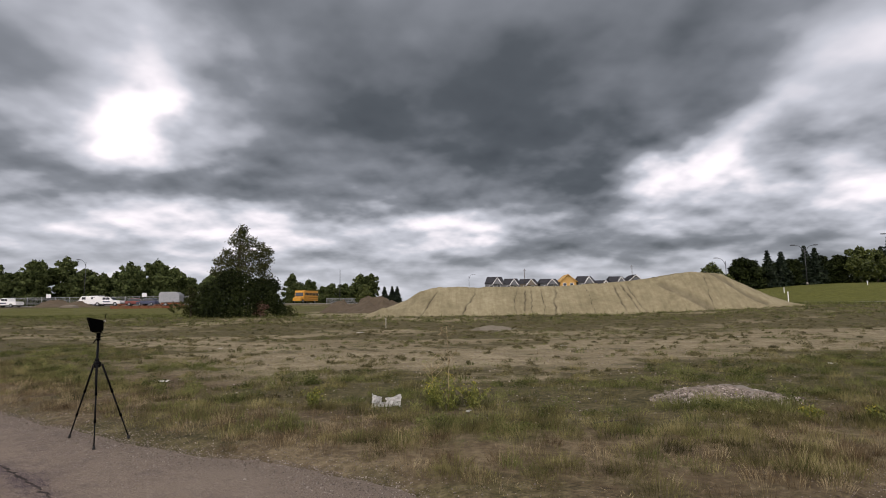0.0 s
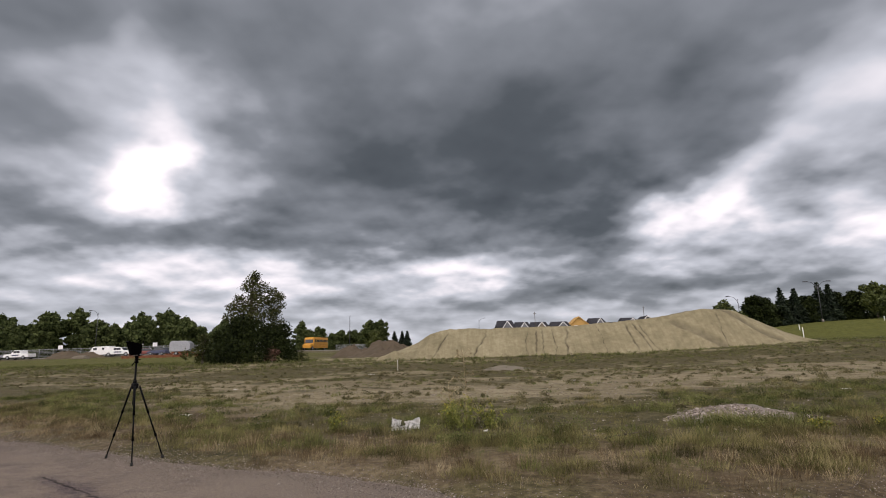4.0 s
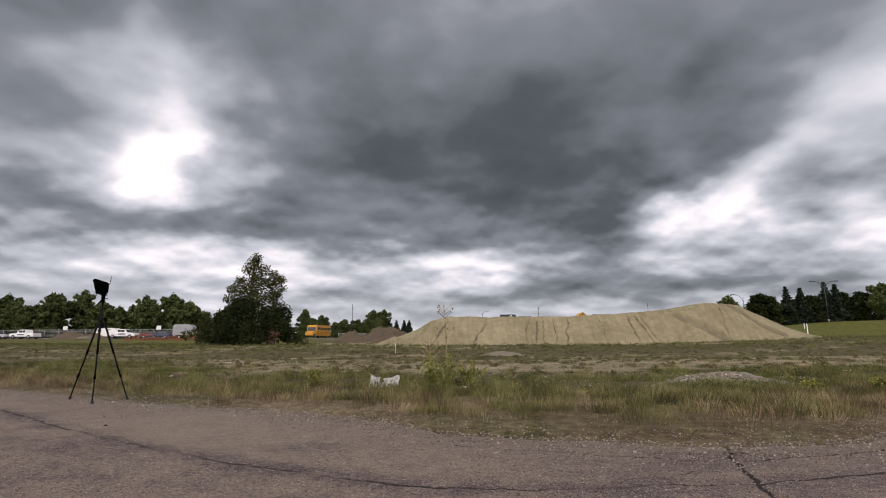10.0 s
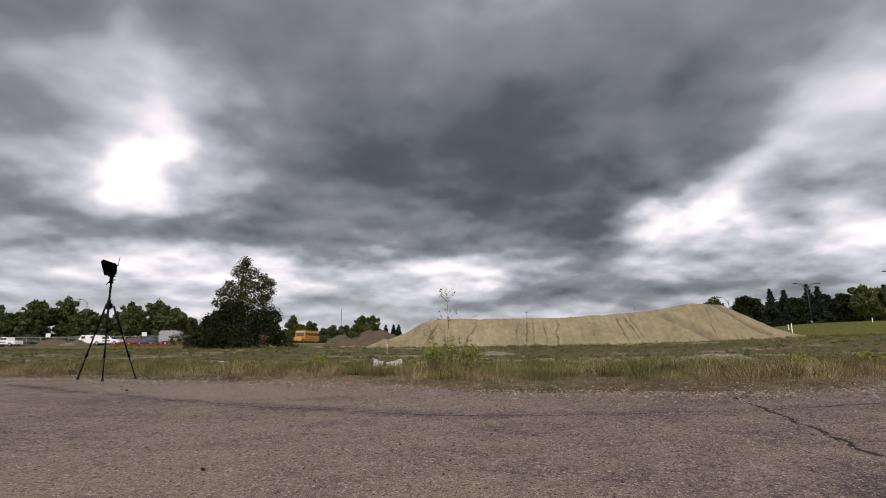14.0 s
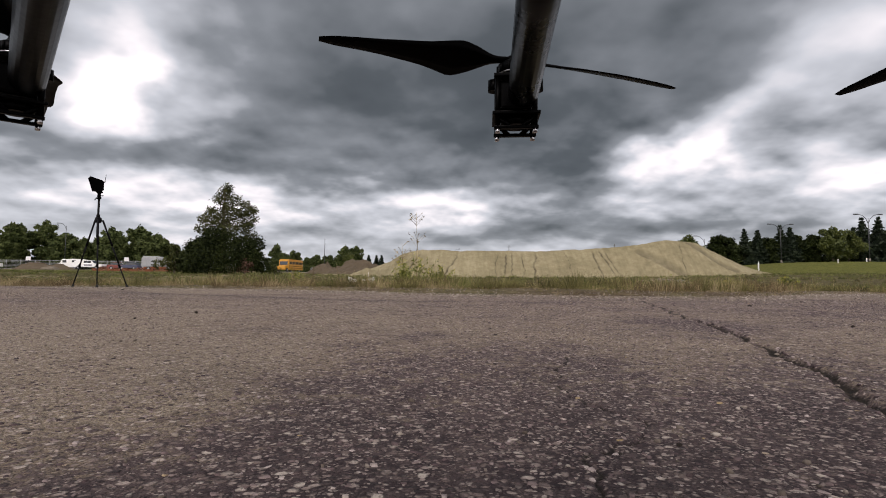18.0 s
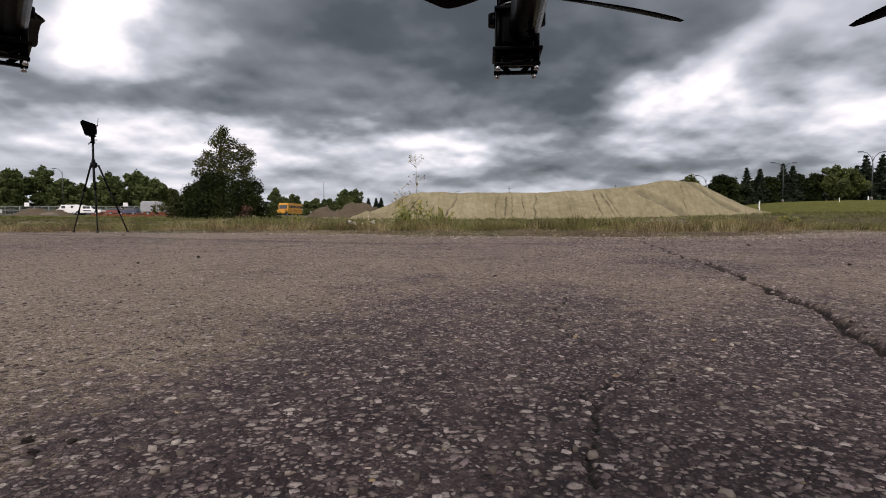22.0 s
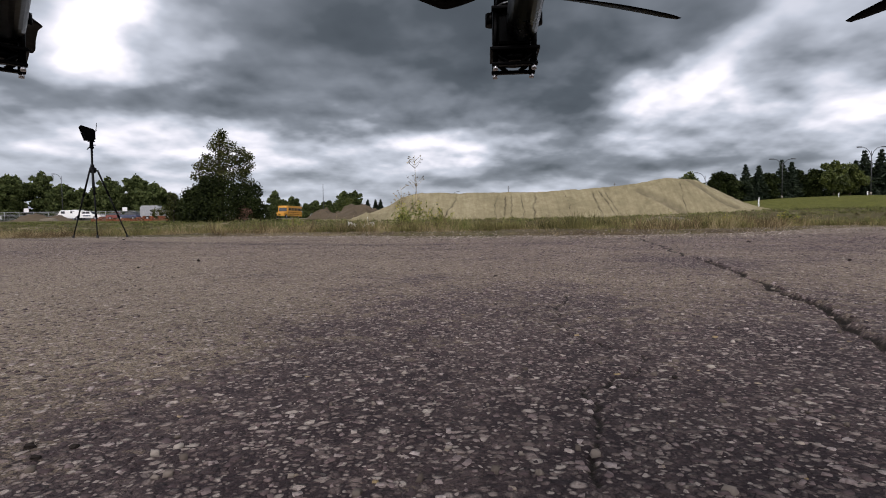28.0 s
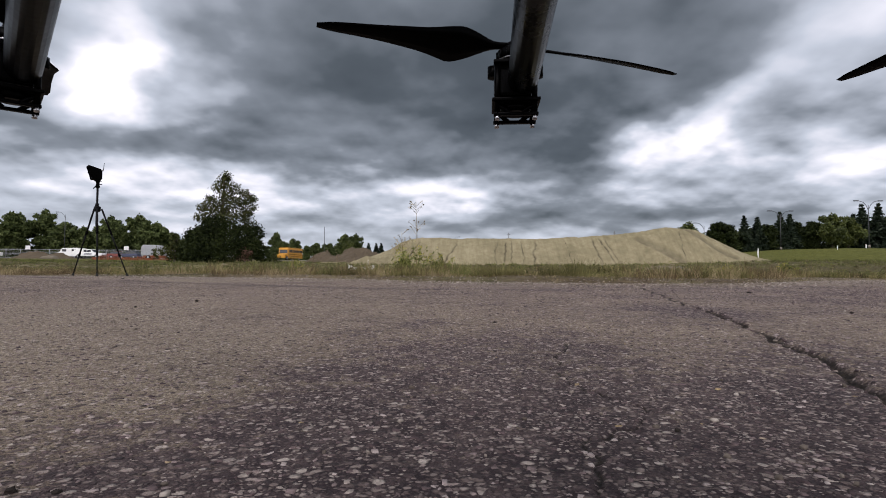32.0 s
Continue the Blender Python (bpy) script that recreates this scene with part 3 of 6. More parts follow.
ax = spaced((-60, -14, 1.5), (-14, -6, 0.25), (-6, -0.8, 0.028), (-0.8, 0.04, 0.013), (0.04, 0.26, 0.0045), (0.26, 2.6, 0.013), (2.6, 5, 0.03), (5, 6, 0.05), (6, 14, 0.3), (14, 41, 1.5))
av = np.concatenate([np.linspace(0, 0.17, 190)[:-1], np.linspace(0.17, 0.30, 56)[:-1], np.linspace(0.30, 0.62, 60)[:-1], np.linspace(0.62, 0.95, 160)[:-1], np.linspace(0.95, 1, 14)])
AX, AV = np.meshgrid(ax, av)
AY = 0.15 + (edge_at(AX) - 0.15) * AV
back = np.array([-60, -30, -15, -8, -4, -2, -1, -0.4])
AX = np.concatenate([np.tile(ax, (len(back), 1)), AX])
AY = np.concatenate([np.tile(back[:, None], (1, len(ax))), AY])
off = edge_at(AX) - AY
AC = crack_depth(AX, AY)
AZ = cross_fall(AY) + 0.006 * fbm(AX * 1.4, AY * 1.4, 3, 71) * step(0.3, 2.0, AY) - AC * np.where((AX < 0.30) & (AX > 0) & (AY < 1.15), 0.3, np.where(AY > 2.2, 0.35, 1.0)) - 0.05 * step(0.10, 0.0, off) - 0.010 * step(0.6, 0.0, off)
# a thin skirt closes the broken edge
AX, AY, AZ, AC = np.concatenate([AX, AX[-1:]]), np.concatenate([AY, AY[-1:] + 0.02]), np.concatenate([AZ, AZ[-1:] - 0.08]), np.concatenate([AC, AC[-1:]])
asphalt_mesh = grid_mesh("road", AX, AY, AZ, ASPHALT)
attribute(asphalt_mesh, "split", np.clip(AC / 0.012, 0, 1).ravel())
STAIN = np.zeros_like(AX)
for (ux, uy), (vx, vy) in zip(CRACKS[2][0], CRACKS[2][0][1:]):
    t = np.clip(((AX - ux) * (vx - ux) + (AY - uy) * (vy - uy)) / ((vx - ux) ** 2 + (vy - uy) ** 2), 0, 1)
    STAIN = np.maximum(STAIN, step(0.20, 0.02, np.hypot(AX - ux - t * (vx - ux), AY - uy - t * (vy - uy)) + 0.05 * fbm(AX * 2.5, AY * 2.5, 2, 77)))
TRACK = AX * 0.40 + AY * 0.92
SCUFF = step(0.05, 0.55, fbm(AX * 0.22 - AY * 0.1, TRACK * 1.5, 3, 79)) * step(1.6, 2.6, AY)
attribute(asphalt_mesh, "binder", (0.65 * STAIN + 0.40 * SCUFF - 0.78 * step(-0.02, -0.42, AX) * (0.38 + 0.62 * step(2.6, 1.0, AY)) + np.clip(0.80 * step(1.35, 0.55, AY + 0.25 * fbm(AX * 2.2, AY * 2.2, 3, 73)) * step(-0.42, -0.10, AX + 0.15 * fbm(AX * 3.0, AY * 3.0, 2, 74)) * step(0.85, 0.2, AX) + 0.9 * step(0.45, 0.12, np.hypot(AX - 1.25, (AY - 3.9) / 0.8)) + 0.9 * step(0.55, 0.15, np.hypot((AX - 0.85) / 0.55, (AY - 1.85) / 0.9)) + 0.6 * step(0.2, 0.7, fbm(AX * 0.8, AY * 0.5, 3, 78)), 0, 1)).ravel())
attribute(asphalt_mesh, "dust", np.clip(step(1.5, 0.1, edge_at(AX) - AY) + 0.35 * step(0.35, 0.9, fbm(AX * 0.6, AY * 0.6, 3, 75)), 0, 1).ravel())
tagged(new("road", asphalt_mesh), "old grey asphalt with exposed aggregate and soil-filled cracks", "road", kind="structure")


# the long sand mound with washed-out rills
CREST = ([-8.5, -7.2, -6, -5.2, -4.3, -3.2, -2.4, 1, 6, 9, 13.5, 15.2, 17.5, 19.2, 20.4, 22.4, 23.2, 24.4, 26.0, 27.3, 29, 31], [0.9, 1.46, 1.91, 2.3, 2.83, 3.13, 3.28, 3.24, 3.25, 3.27, 3.51, 3.62, 3.92, 4.19, 4.34, 4.3, 4.12, 3.44, 2.72, 2.05, 1.5, 0.9])
RILLS = [(1.0, -1.3, 0.16), (4.7, -0.5, 0.09), (5.5, -0.5, 0.15), (6.0, -0.4, 0.10), (6.9, -0.2, 0.08), (8.2, -0.7, 0.17), (10.8, 0.15, 0.06), (13.3, 0.3, 0.16), (14.1, 0.55, 0.16), (14.5, 0.75, 0.10), (-2.4, -1.4, 0.15), (21.4, -0.7, 0.09)]
MX, MY = np.meshgrid(np.arange(-15, 34.01, 0.075), np.concatenate([np.arange(42.5, 50, 0.09), np.arange(50, 64, 0.6)]))
crest = np.interp(MX, *CREST) + 0.10 * fbm(MX * 0.8, MY * 0.4, 4, 81)
base = land(MX, MY)
toe = 45.4 + 0.5 * fbm(MX * 0.25, MX * 0 + 2, 3, 83)
rise = np.clip((MY - toe) / 3.6, 0, 1) ** 0.9
fall = step(62, 55, MY)
MZ = base - 0.12 + np.maximum(crest - base + 0.12, 0) * rise * fall
darker = np.zeros_like(MX)
down = np.clip((48.8 - MY) / 3.2, 0, 1.2)
# each rill is cut in and also coloured darker than the sand around it
for rx, lean, wide in RILLS:
    centre = rx + lean * down + 0.24 * fbm(MY * 1.1 + rx, MY * 0 + rx, 2, 87) + 0.10 * fbm(MY * 5 + rx, MY * 0 + rx, 2, 89)
    d = np.abs(MX - centre)
    k = step(wide * 0.75, wide * 0.15, d) * step(-0.02, 0.12, down) * step(1.15, 0.7, down)
    k = k * np.clip(0.75 + 0.9 * fbm(MY * 2.0 + rx * 3, MY * 0 + rx, 2, 88), 0.25, 1)
    MZ -= 0.12 * k
    darker = np.maximum(darker, 0.97 * k)
# two wheel tracks run up the high end
for a, b in (((17.6, 48.5), (20.6, 45.4)), ((22.4, 49.0), (25.2, 46.2))):
    t = np.clip(((MX - a[0]) * (b[0] - a[0]) + (MY - a[1]) * (b[1] - a[1])) / ((b[0] - a[0]) ** 2 + (b[1] - a[1]) ** 2), 0, 1)
    d = np.hypot(MX - a[0] - t * (b[0] - a[0]), MY - a[1] - t * (b[1] - a[1]))
    k = step(0.50, 0.15, d) * np.clip(0.8 + 0.5 * fbm(MX * 1.5, MY * 1.5, 2, 95), 0.3, 1)
    MZ -= 0.20 * k
    darker = np.maximum(darker, 0.60 * k)
MZ += (0.05 * fbm(MX * 2.2, MY * 2.2, 4, 91) + 0.012 * fbm(MX * 9, MY * 3, 2, 93)) * rise
mound_mesh = grid_mesh("sand_mound", MX, MY, MZ, SAND)
attribute(mound_mesh, "darker", darker.ravel())
tagged(new("sand_mound", mound_mesh), "long flat-topped heap of pale sand with dark erosion rills", "sand mound")


def heap(name, at, rx, ry, height, mat, label, category, seed, cells=90, rough=0.18):
    """A loose heap of soil or gravel on the ground."""
    u = np.linspace(-1.25, 1.25, cells)
    U, V = np.meshgrid(u, u)
    r = np.hypot(U, V) + 0.16 * fbm(U * 2, V * 2, 3, seed)
    X, Y = at[0] + U * rx, at[1] + V * ry
    Z = land(X, Y) - 0.05 + height * np.clip(1.08 - r, 0, 1) ** 0.85 * (1 + rough * fbm(U * 5, V * 5, 4, seed + 5))
    me = grid_mesh(name, X, Y, Z, mat)
    attribute(me, "darker", 0.25 * np.clip(fbm(U * 4, V * 4, 3, seed + 9), 0, 1).ravel())
    return tagged(new(name, me), label, category)


heap("soil_mound", (-9.4, 57.5), 4.2, 3.8, 1.75, BROWN, "heap of dark brown excavated soil beside the sand mound", "soil mound", 101, rough=0.5)
heap("soil_mound", (-13.4, 59), 2.6, 2.4, 1.5, BROWN, "low heap of dark brown excavated soil beside the road", "soil mound", 111, rough=0.5)
heap("sand_mound", (-7.0, 46.4), 1.6, 1.3, 0.75, SAND, "small heap of pale sand at the foot of the mound", "sand mound", 121)
heap("sand_mound", (1.6, 33.5), 1.4, 1.0, 0.30, GREY_SAND, "small heap of grey sand on the weedy field", "sand mound", 131)

# ---- plants ----
rng = np.random.default_rng(7)


def cards(centres, size, flat=0.0, rng=rng, stretch=1.5):
    """Leaf-shaped four-cornered cards at random angles."""
    n = len(centres)
    a = rng.normal(size=(n, 3))
    a[:, 2] *= 1 - flat
    a /= np.linalg.norm(a, axis=1, keepdims=True) + 1e-9
    b = np.cross(a, rng.normal(size=(n, 3)))
    b /= np.linalg.norm(b, axis=1, keepdims=True) + 1e-9
    s = (size * rng.uniform(0.6, 1.35, n))[:, None]
    a, b = a * s * stretch / 2, b * s / 2
    return np.stack([centres - a, centres - b * 0.9 + a * 0.1, centres + a, centres + b * 0.9 + a * 0.1], 1)


def lump_points(lumps, per_volume, rng, shell=0.55):
    """Points in ragged ellipsoids, denser towards their skins. lumps: rows of x, y, z, rx, ry, rz."""
    out = []
    for x, y, z, rx, ry, rz in lumps:
        n = max(8, int(per_volume * (rx * ry * rz) ** (2 / 3)))
        d = rng.normal(size=(n, 3))
        d /= np.linalg.norm(d, axis=1, keepdims=True)
        r = (shell + (1 - shell) * rng.random(n) ** 0.6) * (1 + 0.14 * rng.normal(size=n))
        out.append(np.array([x, y, z]) + d * r[:, None] * [rx, ry, rz])
    return np.concatenate(out)


def trunk_mesh(height, radius, limbs, rng, name="trunk"):
    bm = B()
    pts = [(0, 0, -0.15)]
    for k in range(1, 6):
        pts.append((rng.normal() * 0.05 * height / 5, rng.normal() * 0.05 * height / 5, height * k / 5))
    tube_along(bm, pts, radius, 8, 0.25)
    for k in range(limbs):
        z = height * rng.uniform(0.25, 0.9)
        a = rng.uniform(0, 2 * math.pi)
        reach = height * rng.uniform(0.08, 0.16)
        root = Vector(pts[min(5, int(z / height * 5 + 0.5))])
        root.z = z
        mid = root + Vector((math.cos(a), math.sin(a), 0.5)) * reach * 0.5
        tip = root + Vector((math.cos(a), math.sin(a), 0.85)) * reach
        tube_along(bm, [root, mid, tip], radius * 0.34, 6, 0.3)
    me = bpy.data.meshes.new(name)
    bm.to_mesh(me)
    bm.free()
    me.materials.append(BARK)
    return me


def broadleaf(name, height, width, leaf, mat, seed, density, lumps=26, low=0.12, narrow=0.55, small=0.10, large=0.20):
    """Meshes of trunk and crown of a broad-leaved tree."""
    r = np.random.default_rng(seed)
    rows = []
    for k in range(lumps):
        h = r.uniform(low, 0.84)
        span = width / 2 * (math.sin(math.pi * min(1, (h - low + 0.14) / (1.05 - low))) ** narrow)
        a, d = r.uniform(0, 2 * math.pi), r.uniform(0.2, 0.95) * span
        s = width * r.uniform(small, large) * (1.15 - 0.45 * h)
        rows.append((math.cos(a) * d, math.sin(a) * d, h * height, s, s, s * r.uniform(0.7, 1.0)))
    for h in (0.55, 0.70, 0.80, 0.87):
        rows.append((r.normal() * 0.02 * width, r.normal() * 0.02 * width, h * height, width * (0.30 - 0.2 * h), width * (0.30 - 0.2 * h), height * 0.09))
    rows.append((0, 0, height * (low + 0.35), width * 0.22, width * 0.22, height * 0.25))
    pts = lump_points(rows, density, r)
    pts = pts[pts[:, 2] > 0.15]
    return trunk_mesh(height * 0.8, 0.018 * height + 0.05, 7, r), quads_mesh("crown", cards(pts, leaf, rng=r), mat)


def conifer(height, width, leaf, seed, density):
    r = np.random.default_rng(seed)
    pts = []
    tiers = 15
    for k in range(tiers):
        f = k / (tiers - 1)
        z, reach = height * (0.06 + 0.92 * f), width / 2 * (1 - f) ** 0.85 * r.uniform(0.85, 1.1) + 0.08
        for j in range(int(9 - 4 * f)):
            a = r.uniform(0, 2 * math.pi)
            n = int(density * (reach + 0.3))
            t = r.random(n) ** 0.7
            spread = 0.16 * reach * (1.1 - t) + 0.10
            x = t * reach
            pts.append(np.stack([np.cos(a) * x + r.normal(size=n) * spread, np.sin(a) * x + r.normal(size=n) * spread,
                                 z - 0.22 * x + 0.10 * x * x / max(reach, 0.2) + r.normal(size=n) * 0.10 * (height / 9)], 1))
    pts = np.concatenate(pts)
    pts = pts[pts[:, 2] > 0.1]
    return trunk_mesh(height * 0.95, 0.014 * height + 0.04, 0, r), quads_mesh("crown", cards(pts, leaf, flat=0.4, rng=r, stretch=2.4), NEEDLE)


def plant_tree(meshes, x, y, label, category="tree", group="", turn=0.0, scale=1.0, name="tree", sink=0.0):
    ob = thing(name, (x, y, float(land(np.array(x), np.array(y))) - sink), label, category, group, turn=turn)
    ob.scale = (scale,) * 3
    hang("trunk", meshes[0], ob)
    hang("crown", meshes[1], ob)
    return ob


# the large tree in the field: a tall crown over a broad skirt of bushes
def field_tree():
    r = np.random.default_rng(11)
    ob = thing("field_tree", (-20.3, 47.6, 0.60), "tall olive-green tree with a bushy base in the field", "tree")
    ob.scale = (1.0, 1.0, 0.955)
    hang("trunk", trunk_mesh(8.2, 0.24, 12, r), ob)
    upper = [(0.25, 0, 8.4, 0.55, 0.6, 0.6), (0.05, 0, 7.9, 0.85, 0.8, 0.6), (-0.35, 0, 7.3, 0.75, 0.8, 0.5), (0.75, 0.2, 7.4, 0.75, 0.8, 0.55), (0.5, 0.1, 6.7, 0.9, 0.9, 0.55), (2.3, 0, 6.35, 0.75, 0.8, 0.6), (1.7, -0.2, 6.0, 0.7, 0.8, 0.6),
             (2.5, 0.1, 5.5, 0.6, 0.7, 0.5), (1.0, 0, 5.7, 1.1, 1.1, 0.7), (-0.9, 0, 5.8, 1.0, 1.0, 0.6), (-1.5, 0.1, 5.1, 0.8, 0.8, 0.55), (-0.3, 0.2, 5.2, 1.1, 1.1, 0.6), (1.9, -0.2, 4.7, 0.9, 0.9, 0.6), (0.6, -0.4, 4.5, 1.2, 1.1, 0.7), (-0.9, -0.2, 4.2, 1.0, 1.0, 0.6), (2.3, 0, 3.9, 0.9, 0.9, 0.6),
             (-1.2, 0.1, 6.3, 0.6, 0.7, 0.45), (-1.9, 0, 5.5, 0.55, 0.6, 0.45), (1.9, 0, 6.9, 0.6, 0.7, 0.45), (2.5, 0.1, 6.3, 0.5, 0.6, 0.5), (2.1, 0.2, 5.0, 0.7, 0.8, 0.5), (0.1, 0.2, 6.3, 0.8, 0.9, 0.6), (-1.9, -0.2, 4.5, 0.7, 0.8, 0.5)]
    lower = [(-2.05, 0, 2.9, 0.5, 0.6, 1.0), (-1.64, 0, 3.5, 0.3, 0.4, 0.7), (-1.64, -0.4, 2.6, 1.0, 0.9, 1.0), (-0.49, -0.6, 3.1, 1.3, 1.1, 0.9), (0.92, -0.8, 3.2, 1.4, 1.1, 0.9), (2.02, -0.4, 2.9, 1.2, 1.1, 0.9), (-2.30, 0, 1.4, 0.8, 0.9, 1.2), (-1.72, -1.0, 1.3, 1.2, 1.1, 1.2), (-0.49, -1.3, 1.4, 1.6, 1.1, 1.4),
             (1.10, -1.3, 1.4, 1.6, 1.1, 1.4), (2.58, -0.8, 1.7, 1.2, 1.1, 1.3), (3.50, -0.3, 1.4, 0.7, 0.8, 0.9), (3.86, -0.2, 0.8, 0.6, 0.7, 0.7), (-3.2, 0, 1.3, 0.8, 0.9, 1.2), (-2.8, 0.1, 2.7, 0.7, 0.8, 0.8), (3.0, 0.1, 3.1, 0.75, 0.8, 0.8), (-0.2, -0.9, 3.9, 1.2, 1.0, 0.7)]
    top = lump_points(upper, 760, r, 0.25)
    hang("crown", quads_mesh("crown", cards(top, 0.115, rng=r), LEAF_TREE), ob, "olive-green upper crown with gaps")
    # lower crown takes darker leaves than the top: its shade is in the colour
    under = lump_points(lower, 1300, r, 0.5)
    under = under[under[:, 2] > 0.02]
    hang("skirt", quads_mesh("skirt", cards(under, 0.13, rng=r), LEAF_DARK), ob, "dense bushy lower crown with its shade in the dark leaf colour")


field_tree()

BUSH = broadleaf("bush", 3.2, 3.4, 0.16, LEAF_TREE, 301, 420, 16, 0.1)
RED_BUSH = broadleaf("bush", 1.5, 1.7, 0.12, RED_LEAF, 305, 420, 12, 0.12)
LOW_BUSH = broadleaf("bush", 1.6, 2.2, 0.12, LEAF_TREE, 303, 420, 12, 0.12)
plant_tree(BUSH, -25.1, 48.6, "light olive bush beside the large field tree", "bush", name="bush", scale=0.92)
plant_tree(RED_BUSH, -17.7, 46.2, "reddish-brown bush at the foot of the field tree", "bush", name="bush", turn=40)
plant_tree(LOW_BUSH, -15.8, 48.4, "low green bush beside the field tree", "bush", name="bush", turn=200, scale=0.7)

# woods along the far road: several kinds, each tree its own thing
POPLARS = [broadleaf("tree", h, w, 0.56, m, s, d * 0.45, 70, 0.02, 0.30, 0.07, 0.15) for h, w, m, s, d in ((12.5, 9.0, LEAF_FAR, 401, 250), (11.0, 9.5, LEAF_FAR, 402, 250), (13.5, 8.0, LEAF_FAR, 403, 250), (9.5, 9.0, LEAF_FAR, 404, 250))]
WOODS = "row of dark green trees along the far road"
tr = np.random.default_rng(23)
for k in range(46):
    px = -152 + k * 2.35 + tr.uniform(-1.2, 1.2)
    py = 131 + tr.uniform(-4, 4) + (7 if k % 2 else 0)
    grow = 0.82 + 0.22 * math.sin(k * 1.9) * tr.uniform(0.5, 1) - (0.0 if px < -70 else 0.16)
    if px > -58:
        grow *= 0.82
    plant_tree(POPLARS[int(tr.integers(0, 4))], px, py, "dark green broad-leaved tree along the far road", "tree", WOODS, tr.uniform(0, 360), grow)
for k in range(9):
    plant_tree(POPLARS[int(tr.integers(0, 4))], -60 + k * 3.6 + tr.uniform(-1, 1), 186 + tr.uniform(-5, 5), "dark green tree far behind the road", "tree", "far clump of trees", tr.uniform(0, 360), tr.uniform(0.55, 0.88))

SPRUCE = [conifer(9.6, 5.0, 0.32, 501, 30), conifer(8.2, 4.8, 0.32, 502, 30)]
MAPLE = [broadleaf("tree", 7.5, 7.0, 0.38, LEAF_DARK, 511, 190, 30, 0.02, 0.4), broadleaf("tree", 8.0, 6.5, 0.30, LEAF_LIGHT, 512, 330, 28, 0.02, 0.4)]
ROW = "row of trees on the grassy bank"
for px, py, which, size, text in (
        (49.5, 96, 0, 0.95, "dark broad-leaved tree on the grassy bank"), (52.0, 97, 0, 0.85, "dark broad-leaved tree on the grassy bank"), (54.6, 97, 2, 0.80, "dark spruce on the grassy bank"), (57.0, 97, 3, 0.88, "dark spruce on the grassy bank"),
        (59.2, 98, 0, 0.80, "dark broad-leaved tree on the grassy bank"), (61.2, 97, 2, 0.84, "dark spruce on the grassy bank"), (63.0, 97, 3, 0.92, "dark spruce on the grassy bank"), (65.2, 99, 0, 0.86, "dark broad-leaved tree on the grassy bank"),
        (67.6, 98, 0, 0.85, "dark broad-leaved tree on the grassy bank"), (69.3, 95, 1, 0.98, "light green tree on the grassy bank"), (72.0, 95, 1, 0.90, "light green tree on the grassy bank"), (74.6, 97, 3, 0.92, "dark spruce on the grassy bank"),
        (76.2, 97, 2, 1.00, "tall dark spruce on the grassy bank"), (79.2, 97, 2, 1.02, "tall dark spruce on the grassy bank"), (82.0, 98, 0, 1.0, "dark broad-leaved tree on the grassy bank"), (84.6, 97, 2, 1.0, "tall dark spruce on the grassy bank"),
        (87.4, 97, 3, 1.2, "tall dark spruce on the grassy bank"), (90.0, 98, 0, 1.15, "dark broad-leaved tree on the grassy bank"), (93.0, 97, 2, 1.1, "tall dark spruce on the grassy bank")):
    meshes = (MAPLE[0], MAPLE[1], SPRUCE[0], SPRUCE[1])[which]
    plant_tree(meshes, px, py, text, "tree", ROW, tr.uniform(0, 360), size * 0.86, sink=0.1)
for px, py, size in ((52, 103, 0.7), (56, 104, 0.75), (60, 104, 0.75), (64, 104, 0.8), (68, 105, 0.8), (72, 104, 0.85), (76, 104, 0.9), (80, 104, 0.95), (84, 104, 1.0), (88, 105, 1.0)):
    plant_tree(MAPLE[0], px, py, "dark broad-leaved tree behind the grassy bank", "tree", ROW, tr.uniform(0, 360), size * 0.85, sink=0.1)
plant_tree(MAPLE[1], 28.4, 62, "light green bush behind the sand mound", "bush", name="bush", scale=0.62)
plant_tree(LOW_BUSH, 26.6, 60, "light green bush behind the sand mound", "bush", name="bush", scale=2.0)
plant_tree(MAPLE[1], -17.0, 92, "light green tree behind the soil heap", "tree", scale=0.50)
for px, py in ((-13.6, 92), (-12.4, 93), (-11.4, 92)):
    plant_tree(SPRUCE[1], px, py, "small dark spruce behind the soil heap", "tree", "small spruces", 40 * px, 0.40)


